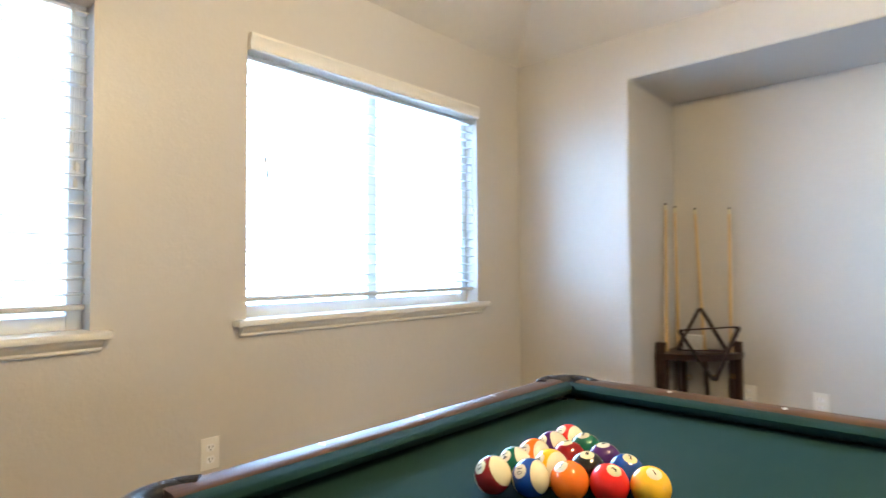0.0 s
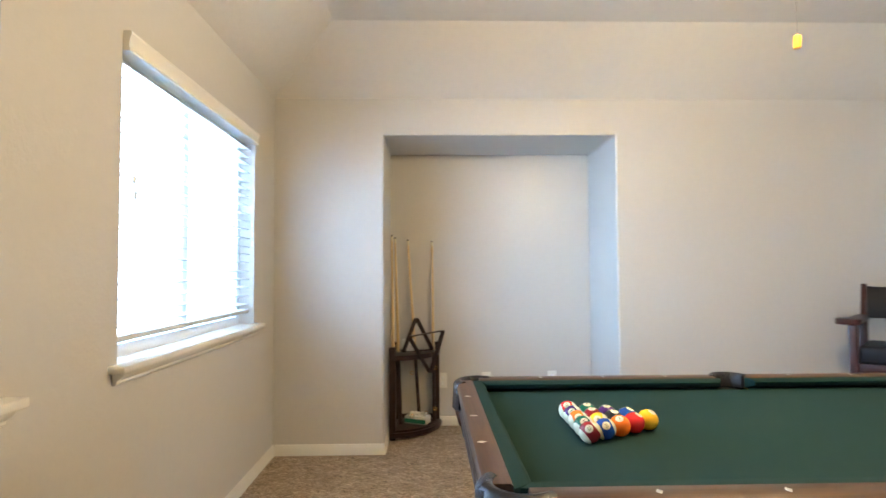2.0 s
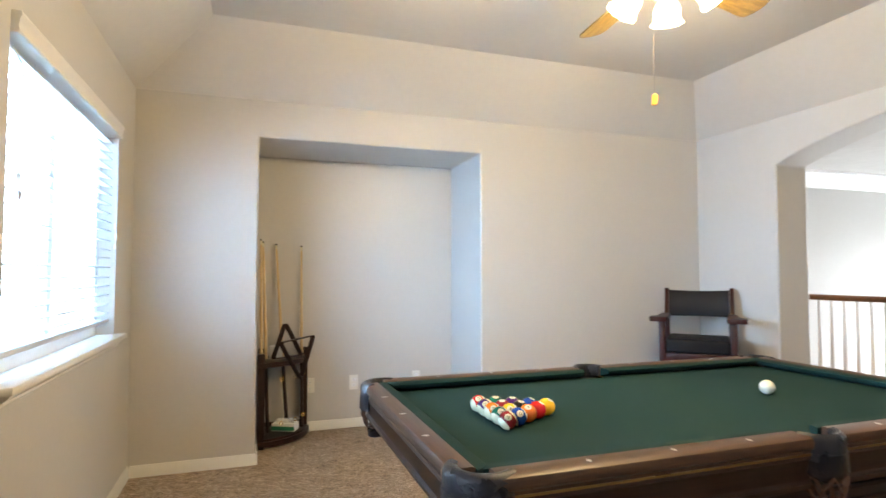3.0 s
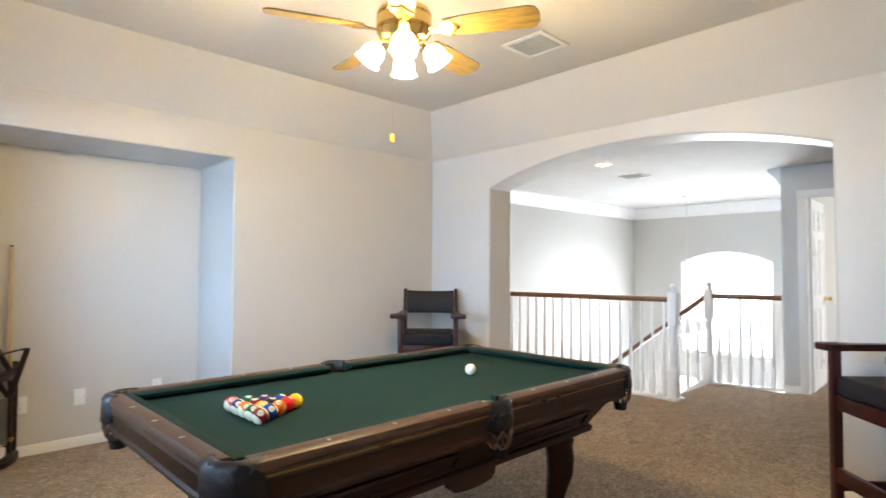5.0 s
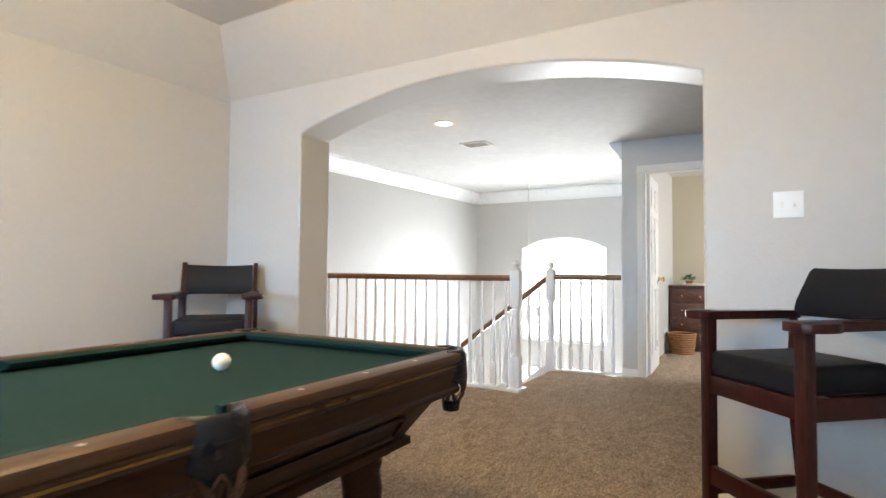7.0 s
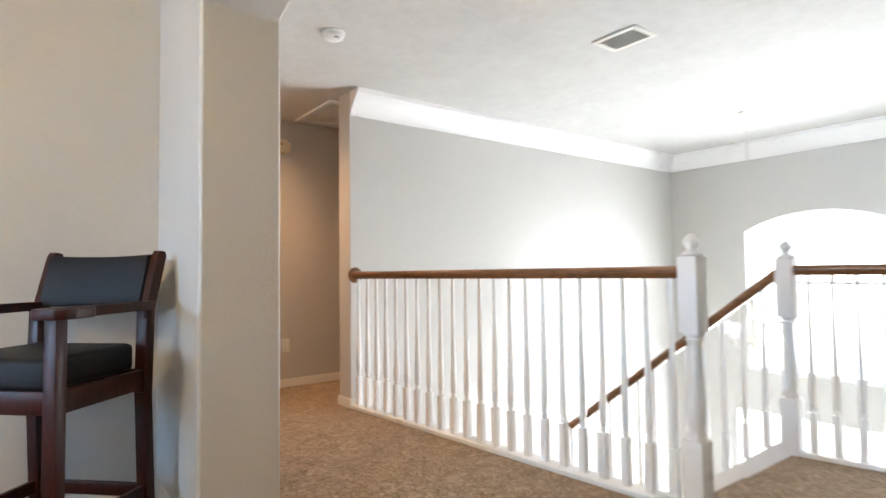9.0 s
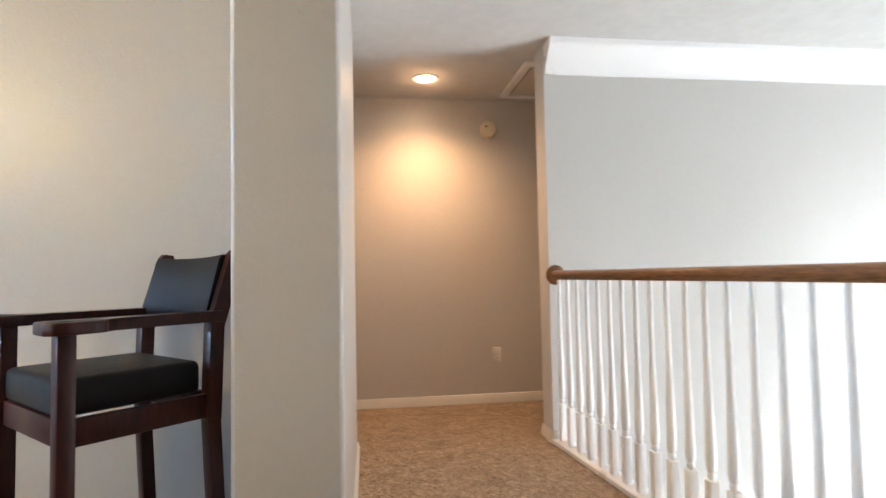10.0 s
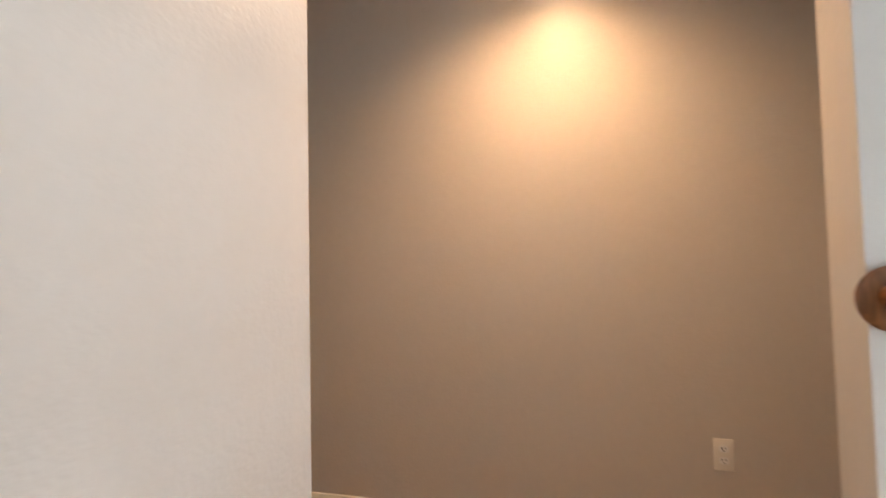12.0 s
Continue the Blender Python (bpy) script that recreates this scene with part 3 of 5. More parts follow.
def pool_table():
    t = thing("pool_table", (TC[0], TC[1], 0), "dark wood pool table with green cloth and leather drop pockets", "pool table")
    bm = bmesh.new()
    c, s = 0.085, 0.065
    outline = [(-WL + c, -WW), (-s, -WW), (-s * 0.7, -WW + 0.035), (s * 0.7, -WW + 0.035), (s, -WW), (WL - c, -WW), (WL, -WW + c), (WL, WW - c), (WL - c, WW), (s, WW), (s * 0.7, WW - 0.035), (-s * 0.7, WW - 0.035), (-s, WW), (-WL + c, WW), (-WL, WW - c), (-WL, -WW + c)]
    prism(bm, outline, along_z, BED - 0.03, BED)
    part("bed_cloth", bm, M_CLOTH, t, "dark green wool cloth", 0)

    # wooden rails: a moulded bar, round on top, between the pockets
    def rail_prof(w0, w1):
        return [(w0, RT - 0.045), (w0, RT - 0.004), (w0 + 0.006, RT), (w1 - 0.016, RT), (w1 - 0.005, RT - 0.005), (w1, RT - 0.016), (w1 - 0.002, RT - 0.03), (w1 - 0.009, RT - 0.037), (w1 - 0.009, RT - 0.045)]

    def skirt_prof(w1):
        return [(w1 - 0.075, RT - 0.0515), (w1 - 0.009, RT - 0.0515), (w1 - 0.006, RT - 0.06), (w1 - 0.012, RT - 0.068), (w1 - 0.016, RT - 0.12), (w1 - 0.010, RT - 0.130), (w1 - 0.014, RT - 0.145), (w1 - 0.028, RT - 0.152), (w1 - 0.075, RT - 0.152)]

    def gold_prof(w1):
        return [(w1 - 0.075, RT - 0.0513), (w1 - 0.0065, RT - 0.0513), (w1 - 0.0065, RT - 0.0452), (w1 - 0.075, RT - 0.0452)]
    P, Q = 0.092, 0.064
    for sy in (-1, 1):
        for a, b in ((-HL + P, -Q), (Q, HL - P)):
            for nm, pr, m, lb in (("rail", rail_prof(WW, HW), M_RAIL, ""), ("rail_skirt", skirt_prof(HW), M_CAB, ""), ("bead", gold_prof(HW), M_GLINT, "thin wooden bead with its gold glint put into the colour")):
                bm = bmesh.new()
                prism(bm, [(sy * u, v) for u, v in pr], along_x, a, b)
                part(nm, bm, m, t, lb)
            bm = bmesh.new()
            e0, e1 = (0.045, 0.02) if a < -Q else (0.02, 0.045)
            for u, z, k in ((WW, RT - 0.004, 0.0), (NW + 0.012, RT - 0.004, 0.6), (NW, RT - 0.012, 1.0), (NW + 0.006, RT - 0.026, 0.9), (WW, BED + 0.0005, 0.0)):
                bm.verts.new((a + e0 * (k - 0.1) - 0.012, sy * u, z))
                bm.verts.new((b - e1 * (k - 0.1) + 0.012, sy * u, z))
            bm.verts.ensure_lookup_table()
            v = bm.verts
            for i in range(5):
                j = (i + 1) % 5
                bm.faces.new((v[2 * i], v[2 * i + 1], v[2 * j + 1], v[2 * j]))
            bm.faces.new([v[2 * i] for i in range(5)])
            bm.faces.new([v[2 * i + 1] for i in range(5)])
            part("cushion", bm, M_CLOTH, t, "", 50)
        for k in (1, 2, 3):
            for sx in (-1, 1):
                bm = bmesh.new()
                prism(bm, [(sx * 0.2545 * k - 0.007, sy * 0.581), (sx * 0.2545 * k, sy * 0.569), (sx * 0.2545 * k + 0.007, sy * 0.581), (sx * 0.2545 * k, sy * 0.593)], along_z, RT - 0.002, RT + 0.0008)
                part("sight", bm, M_PEARL, t, "", 0)
    for sx in (-1, 1):
        for nm, pr, m in (("rail", rail_prof(WL, HL), M_RAILY), ("rail_skirt", skirt_prof(HL), M_CAB), ("bead", gold_prof(HL), M_RAILY)):
            bm = bmesh.new()
            prism(bm, [(sx * u, v) for u, v in pr], along_y, -HW + P, HW - P)
            part(nm, bm, m, t)
        bm = bmesh.new()
        a, b = -HW + P, HW - P
        for u, z, k in ((WL, RT - 0.004, 0.0), (NL + 0.012, RT - 0.004, 0.6), (NL, RT - 0.012, 1.0), (NL + 0.006, RT - 0.026, 0.9), (WL, BED + 0.0005, 0.0)):
            bm.verts.new((sx * u, a + 0.045 * (k - 0.1) - 0.012, z))
            bm.verts.new((sx * u, b - 0.045 * (k - 0.1) + 0.012, z))
        bm.verts.ensure_lookup_table()
        v = bm.verts
        for i in range(5):
            j = (i + 1) % 5
            bm.faces.new((v[2 * i], v[2 * i + 1], v[2 * j + 1], v[2 * j]))
        bm.faces.new([v[2 * i] for i in range(5)])
        bm.faces.new([v[2 * i + 1] for i in range(5)])
        part("cushion", bm, M_CLOTH, t, "", 50)
        for k in (-1, 0, 1):
            bm = bmesh.new()
            prism(bm, [(sx * 1.079, 0.2545 * k - 0.007), (sx * 1.091, 0.2545 * k), (sx * 1.079, 0.2545 * k + 0.007), (sx * 1.067, 0.2545 * k)], along_z, RT - 0.002, RT + 0.0008)
            part("sight", bm, M_PEARL, t, "", 0)

    # body under the rails, tapering inwards, with raised side panels
    bm = bmesh.new()
    up, lo = (HL - 0.115, HW - 0.085), (HL - 0.235, HW - 0.185)
    ring = []
    for (l, w), z in (((up[0], up[1]), RT - 0.153), ((up[0] - 0.02, up[1] - 0.02), RT - 0.19), ((lo[0] + 0.02, lo[1] + 0.02), 0.49), ((lo[0] + 0.035, lo[1] + 0.035), 0.48), ((lo[0] + 0.035, lo[1] + 0.035), 0.455)):
        ring.append([bm.verts.new(p) for p in ((-l, -w, z), (l, -w, z), (l, w, z), (-l, w, z))])
    for p, q in zip(ring, ring[1:]):
        for i in range(4):
            j = (i + 1) % 4
            bm.faces.new((p[i], p[j], q[j], q[i]))
    bm.faces.new(ring[0])
    bm.faces.new(ring[-1])
    part("cabinet", bm, M_CAB, t, "", 0)
    for sy in (-1, 1):
        for a, b in ((-0.80, -0.13), (0.13, 0.80)):
            bm = bmesh.new()
            y0, y1 = up[1] - 0.022, lo[1] + 0.028
            pts = [(a, y0, RT - 0.205), (b, y0, RT - 0.205), (b, y1, 0.502), (a, y1, 0.502)]
            for i in range(4):
                p, q = pts[i], pts[(i + 1) % 4]
                beam(bm, (p[0], sy * (p[1] + 0.002), p[2]), (q[0], sy * (q[1] + 0.002), q[2]), 0.014, 0.014, (0, 0, 1) if i % 2 == 0 else (1, 0, 0), 0.004)
            part("panel_moulding", bm, M_CAB, t)
        bm = bmesh.new()
        prism(bm, [(-0.14, 0.456), (-0.135, 0.425), (-0.11, 0.405), (-0.06, 0.397), (0, 0.394), (0.06, 0.397), (0.11, 0.405), (0.135, 0.425), (0.14, 0.456)], lambda u, v, s: (u, s, v), sy * (lo[1] - 0.0), sy * (lo[1] + 0.03))
        part("apron", bm, M_CAB, t)
    # carved legs with scrolled feet
    for sx in (-1, 1):
        for sy in (-1, 1):
            lx, ly = sx * 0.72, sy * 0.345
            o = Vector((sx, sy, 0)).normalized()
            bm = bmesh.new()
            prof = [(0.452, 0.02, 0.085), (0.43, 0.03, 0.088), (0.40, 0.035, 0.074), (0.34, 0.045, 0.072), (0.25, 0.045, 0.066), (0.18, 0.030, 0.055), (0.12, 0.018, 0.046), (0.08, 0.022, 0.044), (0.05, 0.04, 0.055), (0.025, 0.05, 0.060), (0.0, 0.05, 0.05)]
            rings = []
            for z, off, r in prof:
                rings.append([bm.verts.new(Vector((lx, ly, z)) + o * off + Vector((r * math.cos(a), r * math.sin(a), 0)) * (1.0 + 0.10 * math.cos(4 * a))) for a in [2 * math.pi * i / 24 for i in range(24)]])
            for p, q in zip(rings, rings[1:]):
                for i in range(24):
                    j = (i + 1) % 24
                    bm.faces.new((p[i], p[j], q[j], q[i]))
            bm.faces.new(rings[0])
            bm.faces.new(rings[-1])
            leg = part("leg", bm, M_CAB, t, "", 50)
            bm = bmesh.new()
            box(bm, lx - 0.105, lx + 0.105, ly - 0.105, ly + 0.105, 0.436, 0.462, 0.008)
            part("leg_cap", bm, M_CAB, t)
            bm = bmesh.new()
            q = Vector((lx, ly, 0.048)) + o * 0.085
            u = Vector((-o.y, o.x, 0))
            for k in range(2):
                rr = 0.046 - 0.012 * k
                pts = [q + u * (0.04 + 0.006 * k) * s for s in (-1, 1)]
                tube(bm, [pts[0], q, pts[1]], rr, 16)
            part("foot_scroll", bm, M_CAB, t)

    # six leather pockets
    def pocket(x, y, ang, span, r, back, off):
        """A pocket whose mouth faces the bed: ang is the way out of the table."""
        o = Vector((math.cos(ang), math.sin(ang), 0))
        u = Vector((-o.y, o.x, 0))
        base = Vector((x, y, 0))
        hang = base + o * off
        n = 18
        th = [-span + 2 * span * i / n for i in range(n + 1)]

        def at(a, rr, z):
            return base + o * (rr * math.cos(a)) + u * (rr * math.sin(a)) + Vector((0, 0, z))
        bm = bmesh.new()
        prof = [(r, RT - 0.05), (r, RT - 0.006), (r + 0.008, RT + 0.003), (r + back * 0.5, RT + 0.006), (r + back - 0.01, RT + 0.002), (r + back, RT - 0.012), (r + back, RT - 0.05)]
        rows = [[bm.verts.new(at(a, p, z)) for p, z in prof] for a in th]
        for p, q in zip(rows, rows[1:]):
            for i in range(len(prof)):
                j = (i + 1) % len(prof)
                bm.faces.new((p[i], p[j], q[j], q[i]))
        bm.faces.new(rows[0])
        bm.faces.new(rows[-1][::-1])
        pk = part("pocket", bm, M_POCKET, t, "dark stitched leather pocket rim", 50)
        # shield of leather outside
        bm = bmesh.new()
        rows = []
        for a in th:
            low = RT - 0.05 - 0.080 * (0.55 + 0.45 * math.cos(a / span * 1.45))
            rows.append([bm.verts.new(at(a, r + back + 0.001, RT - 0.046)), bm.verts.new(at(a, r + back + 0.004, RT - 0.10)), bm.verts.new(at(a, r + back - 0.012, low)), bm.verts.new(at(a, r + back - 0.018, low)), bm.verts.new(at(a, r + back - 0.006, RT - 0.046))])
        for p, q in zip(rows, rows[1:]):
            for i in range(5):
                j = (i + 1) % 5
                bm.faces.new((p[i], p[j], q[j], q[i]))
        bm.faces.new(rows[0])
        bm.faces.new(rows[-1][::-1])
        part("shield", bm, M_POCKET, pk, "", 50)
        bm = bmesh.new()
        lathe(bm, [(r - 0.002, RT - 0.055), (r - 0.004, BED - 0.05), (r - 0.012, BED - 0.10)], x, y, 20)
        part("liner", bm, M_PLASTIC, pk)
        # net of leather strips
        for k in range(12):
            bm = bmesh.new()
            pts = []
            turn = 1 if k % 2 else -1
            for i in range(8):
                f = i / 7
                rr = (r - 0.004) * (1 - 0.15 * f + 0.18 * math.sin(f * math.pi) * 0.6) * (1 - 0.42 * f ** 3)
                a = 2 * math.pi * (k // 2) / 6 + turn * f * 1.05
                pts.append(hang + Vector((rr * math.cos(a), rr * math.sin(a), RT - 0.108 - 0.086 * f)))
            for p, q in zip(pts, pts[1:]):
                beam(bm, p, q + (q - p) * 0.08, 0.012, 0.003, (p - hang).normalized() if (p - hang).xy.length > 0.001 else (0, 0, 1), 0)
            part("net_strip", bm, M_NET, pk, "", 0)
        bm = bmesh.new()
        lathe(bm, [(0.026, RT - 0.226), (0.031, RT - 0.223), (0.033, RT - 0.206), (0.036, RT - 0.190), (0.032, RT - 0.188)], hang.x, hang.y, 18)
        part("net_collar", bm, M_POCKET, pk)

    for sx in (-1, 1):
        for sy in (-1, 1):
            pocket(sx * (WL - 0.02), sy * (WW - 0.02), math.atan2(sy, sx), radians(84), 0.056, 0.042, 0.042)
        pocket(0, sx * (WW + 0.018), math.atan2(sx, 0), radians(80), 0.054, 0.032, 0.040)
    return t


pool_table()

# ---- balls ----
BALL_R = 0.0298
COLOURS = {1: (0.85, 0.48, 0.02), 2: (0.01, 0.05, 0.25), 3: (0.68, 0.02, 0.015), 4: (0.055, 0.015, 0.10), 5: (0.80, 0.16, 0.01), 6: (0.005, 0.10, 0.055), 7: (0.22, 0.012, 0.015), 8: (0.008, 0.008, 0.009)}
NAMES = {1: "yellow", 2: "blue", 3: "red", 4: "purple", 5: "orange", 6: "green", 7: "maroon", 8: "black"}
M_IVORY = mat("ivory_resin", (0.66, 0.60, 0.42), 0.07, vary=0.01)
M_CUEBALL = mat("cue_ball_resin", (0.70, 0.67, 0.56), 0.08, vary=0.015)
M_INK = mat("black_ink", (0.01, 0.01, 0.01), 0.2)


def ball_mat(n):
    col = COLOURS[n if n < 9 else n - 8]
    m = mat("ball_resin_%s%s" % ("striped_" if n > 8 else "", NAMES[n if n < 9 else n - 8]), col, 0.07, vary=0.01)
    if n > 8:
        nt = m.node_tree
        b = nt.nodes["Principled BSDF"]
        tc = nt.nodes.new("ShaderNodeTexCoord")
        sp = nt.nodes.new("ShaderNodeSeparateXYZ")
        ab = nt.nodes.new("ShaderNodeMath")
        ab.operation = "ABSOLUTE"
        gt = nt.nodes.new("ShaderNodeMath")
        gt.operation = "GREATER_THAN"
        gt.inputs[1].default_value = BALL_R * 0.56
        mx = nt.nodes.new("ShaderNodeMix")
        mx.data_type = "RGBA"
        nt.links.new(tc.outputs["Object"], sp.inputs[0])
        nt.links.new(sp.outputs["Z"], ab.inputs[0])
        nt.links.new(ab.outputs[0], gt.inputs[0])
        nt.links.new(gt.outputs[0], mx.inputs["Factor"])
        nt.links.new(b.inputs["Base Color"].links[0].from_socket, mx.inputs[6])
        mx.inputs[7].default_value = (0.66, 0.60, 0.42, 1)
        nt.links.new(mx.outputs[2], b.inputs["Base Color"])
    return m


def text_mesh(name, words, size, material, deep=0.0002):
    c = bpy.data.curves.new(name, "FONT")
    c.body, c.size, c.align_x, c.align_y, c.extrude = words, size, "CENTER", "CENTER", deep
    tmp = bpy.data.objects.new("tmp", c)
    scene.collection.objects.link(tmp)
    me = bpy.data.meshes.new_from_object(tmp.evaluated_get(bpy.context.evaluated_depsgraph_get()))
    bpy.data.objects.remove(tmp)
    me.name = name
    me.materials.clear()
    me.materials.append(material)
    return me


def cap(bm, r0, half, seg=20):
    """A round patch of a sphere about the x axis."""
    rings = []
    for k in range(1, 5):
        a = half * k / 4
        rings.append([bm.verts.new((r0 * math.cos(a), r0 * math.sin(a) * math.cos(2 * math.pi * i / seg), r0 * math.sin(a) * math.sin(2 * math.pi * i / seg))) for i in range(seg)])
    tip = bm.verts.new((r0, 0, 0))
    for i in range(seg):
        j = (i + 1) % seg
        bm.faces.new((tip, rings[0][i], rings[0][j]))
        for p, q in zip(rings, rings[1:]):
            bm.faces.new((p[i], q[i], q[j], p[j]))


def ball(n, x, y, rot):
    bm = bmesh.new()
    bmesh.ops.create_uvsphere(bm, u_segments=40, v_segments=24, radius=BALL_R)
    nm = "cue_ball" if n == 0 else "pool_ball"
    kind = "glossy cream-white cue ball on the green cloth" if n == 0 else ("glossy %s solid pool ball numbered %d" % (NAMES[n], n) if n < 9 else "glossy cream pool ball with %s stripe numbered %d" % (NAMES[n - 8], n))
    ob = part(nm, bm, M_CUEBALL if n == 0 else ball_mat(n), None, "", 80)
    tagged(ob, kind, "ball", "" if n == 0 else "racked pool balls")
    ob.matrix_basis = Matrix.Translation((x, y, BED + BALL_R + 0.0005)) @ rot
    if n:
        bm = bmesh.new()
        cap(bm, BALL_R + 0.00015, radians(22))
        part("number_disc", bm, M_IVORY, ob, "", 80)
        o = new("number", text_mesh("number", str(n), 0.0125, M_INK))
        o.parent = ob
        o.matrix_local = Matrix.Translation((BALL_R + 0.0004, 0, 0)) @ pose(0, 0, 0, 90, 0, 90)
    return ob


ROWS = [[1], [3, 2], [5, 8, 4], [10, 9, 7, 6], [15, 14, 13, 12, 11]]
rng = random.Random(5)
for k, row in enumerate(ROWS):
    for i, n in enumerate(row):
        x = 0.181 - k * BALL_R * math.sqrt(3) * 1.002
        y = 1.549 + (i - k / 2) * 2 * BALL_R * 1.002
        if n < 9:
            r = pose(0, 0, 0, rng.uniform(-25, 25), -68 + rng.uniform(-14, 14), -75 + rng.uniform(-50, 50))
        else:
            r = pose(0, 0, 0, -60 + rng.uniform(-15, 15), -42 + rng.uniform(-10, 10), -106 + rng.uniform(-12, 12))
        ball(n, x, y, r)
ball(0, 1.20, 1.547, pose(0, 0, 0, 20, 30, 0))

# ---- spectator chairs ----


def spectator_chair(x, y, face, label):
    """A tall billiard chair; it faces its own -y."""
    c = thing("spectator_chair", (x, y, 0), label, "chair", "tall billiard chairs", face)
    W, D = 0.2375, 0.209
    for sx in (-1, 1):
        bm = bmesh.new()
        beam(bm, (sx * W, -D, 0), (sx * W, -D, 0.873), 0.046, 0.046, (0, 1, 0), 0.004)
        part("leg", bm, M_CHAIR, c)
        bm = bmesh.new()
        beam(bm, (sx * W, D + 0.03, 0), (sx * W, D, 0.56), 0.046, 0.046, (0, 1, 0), 0.004)
        beam(bm, (sx * W, D, 0.555), (sx * W, D + 0.012, 0.872), 0.046, 0.05, (0, 1, 0), 0.004)
        part("leg", bm, M_CHAIR, c)
        bm = bmesh.new()
        pr = [(D - 0.02, 0.84), (D + 0.035, 0.84), (D + 0.115, 1.086), (D + 0.108, 1.105), (D + 0.075, 1.109), (D + 0.06, 1.092)]
        prism(bm, [(u, v) for u, v in pr], lambda u, v, s: (s, u, v), sx * W - 0.013, sx * W + 0.015)
        part("back_post", bm, M_CHAIR, c)
        bm = bmesh.new()
        tip = [(-0.030, 0.235), (-0.030, -0.13), (-0.040, -0.17), (-0.045, -0.24), (-0.030, -0.272), (0.055, -0.277), (0.082, -0.260), (0.090, -0.225), (0.088, -0.165), (0.080, -0.135), (0.050, -0.12), (0.038, -0.09), (0.034, 0.235)]
        prism(bm, [(sx * (W + u), v) for u, v in tip], along_z, 0.873, 0.907)
        bmesh.ops.bevel(bm, geom=list(bm.edges), offset=0.005, segments=2, affect="EDGES", profile=0.5)
        arm = part("armrest", bm, M_CHAIR, c)
        bm = bmesh.new()
        lathe(bm, [(0.034, 0.9075), (0.036, 0.9085), (0.036, 0.9095), (0.030, 0.9095)], sx * (W + 0.03), -0.215, 20)
        part("cup_holder", bm, M_PLASTIC, arm)
        bm = bmesh.new()
        beam(bm, (sx * W, -D, 0.605), (sx * W, D, 0.605), 0.026, 0.075, (0, 0, 1), 0.003)
        part("seat_rail", bm, M_CHAIR, c)
        bm = bmesh.new()
        beam(bm, (sx * W, -D, 0.17), (sx * W, D + 0.02, 0.17), 0.022, 0.05, (0, 0, 1), 0.003)
        part("stretcher", bm, M_CHAIR, c)
    for yy, z, h, nm in ((-D, 0.605, 0.075, "seat_rail"), (D, 0.605, 0.075, "seat_rail"), (-D, 0.232, 0.075, "footrest"), (D + 0.02, 0.17, 0.05, "stretcher")):
        bm = bmesh.new()
        beam(bm, (-W, yy, z), (W, yy, z), 0.03 if nm == "footrest" else 0.024, h, (0, 0, 1), 0.003)
        part(nm, bm, M_CHAIR, c)
    bm = bmesh.new()
    box(bm, -W + 0.022, W - 0.022, -D - 0.012, D - 0.02, 0.642, 0.745, 0.022, 4)
    for v in bm.verts:
        if v.co.z > 0.72:
            v.co.z += 0.016 * (1 - (v.co.x / W) ** 2) * (1 - (v.co.y / (D + 0.02)) ** 2)
    part("seat", bm, M_LEATHER, c, "padded black leather seat", 60)
    bm = bmesh.new()
    n = 8
    rows = []
    for i in range(n + 1):
        x = -W + 0.018 + (2 * W - 0.036) * i / n
        bow = 0.020 * (1 - (x / W) ** 2)
        dip = 0.008 * (1 - (x / W) ** 2)
        rows.append([bm.verts.new((x, D + p + bow, z - (dip if z > 1.0 else -dip * 0.3))) for p, z in ((-0.004, 0.885), (-0.010, 0.90), (0.036, 1.078), (0.046, 1.094), (0.064, 1.094), (0.072, 1.078), (0.026, 0.90), (0.018, 0.885))])
    for p, q in zip(rows, rows[1:]):
        for i in range(8):
            j = (i + 1) % 8
            bm.faces.new((p[i], p[j], q[j], q[i]))
    bm.faces.new(rows[0])
    bm.faces.new(rows[-1][::-1])
    part("backrest", bm, M_LEATHER, c, "curved black leather back", 50)
    return c


spectator_chair(2.41, 3.188, -45, "tall mahogany billiard chair with black leather in the corner")
spectator_chair(2.548, -0.10, -137, "tall mahogany billiard chair with black leather beside the light switch")

# ---- ceiling fan with lights ----


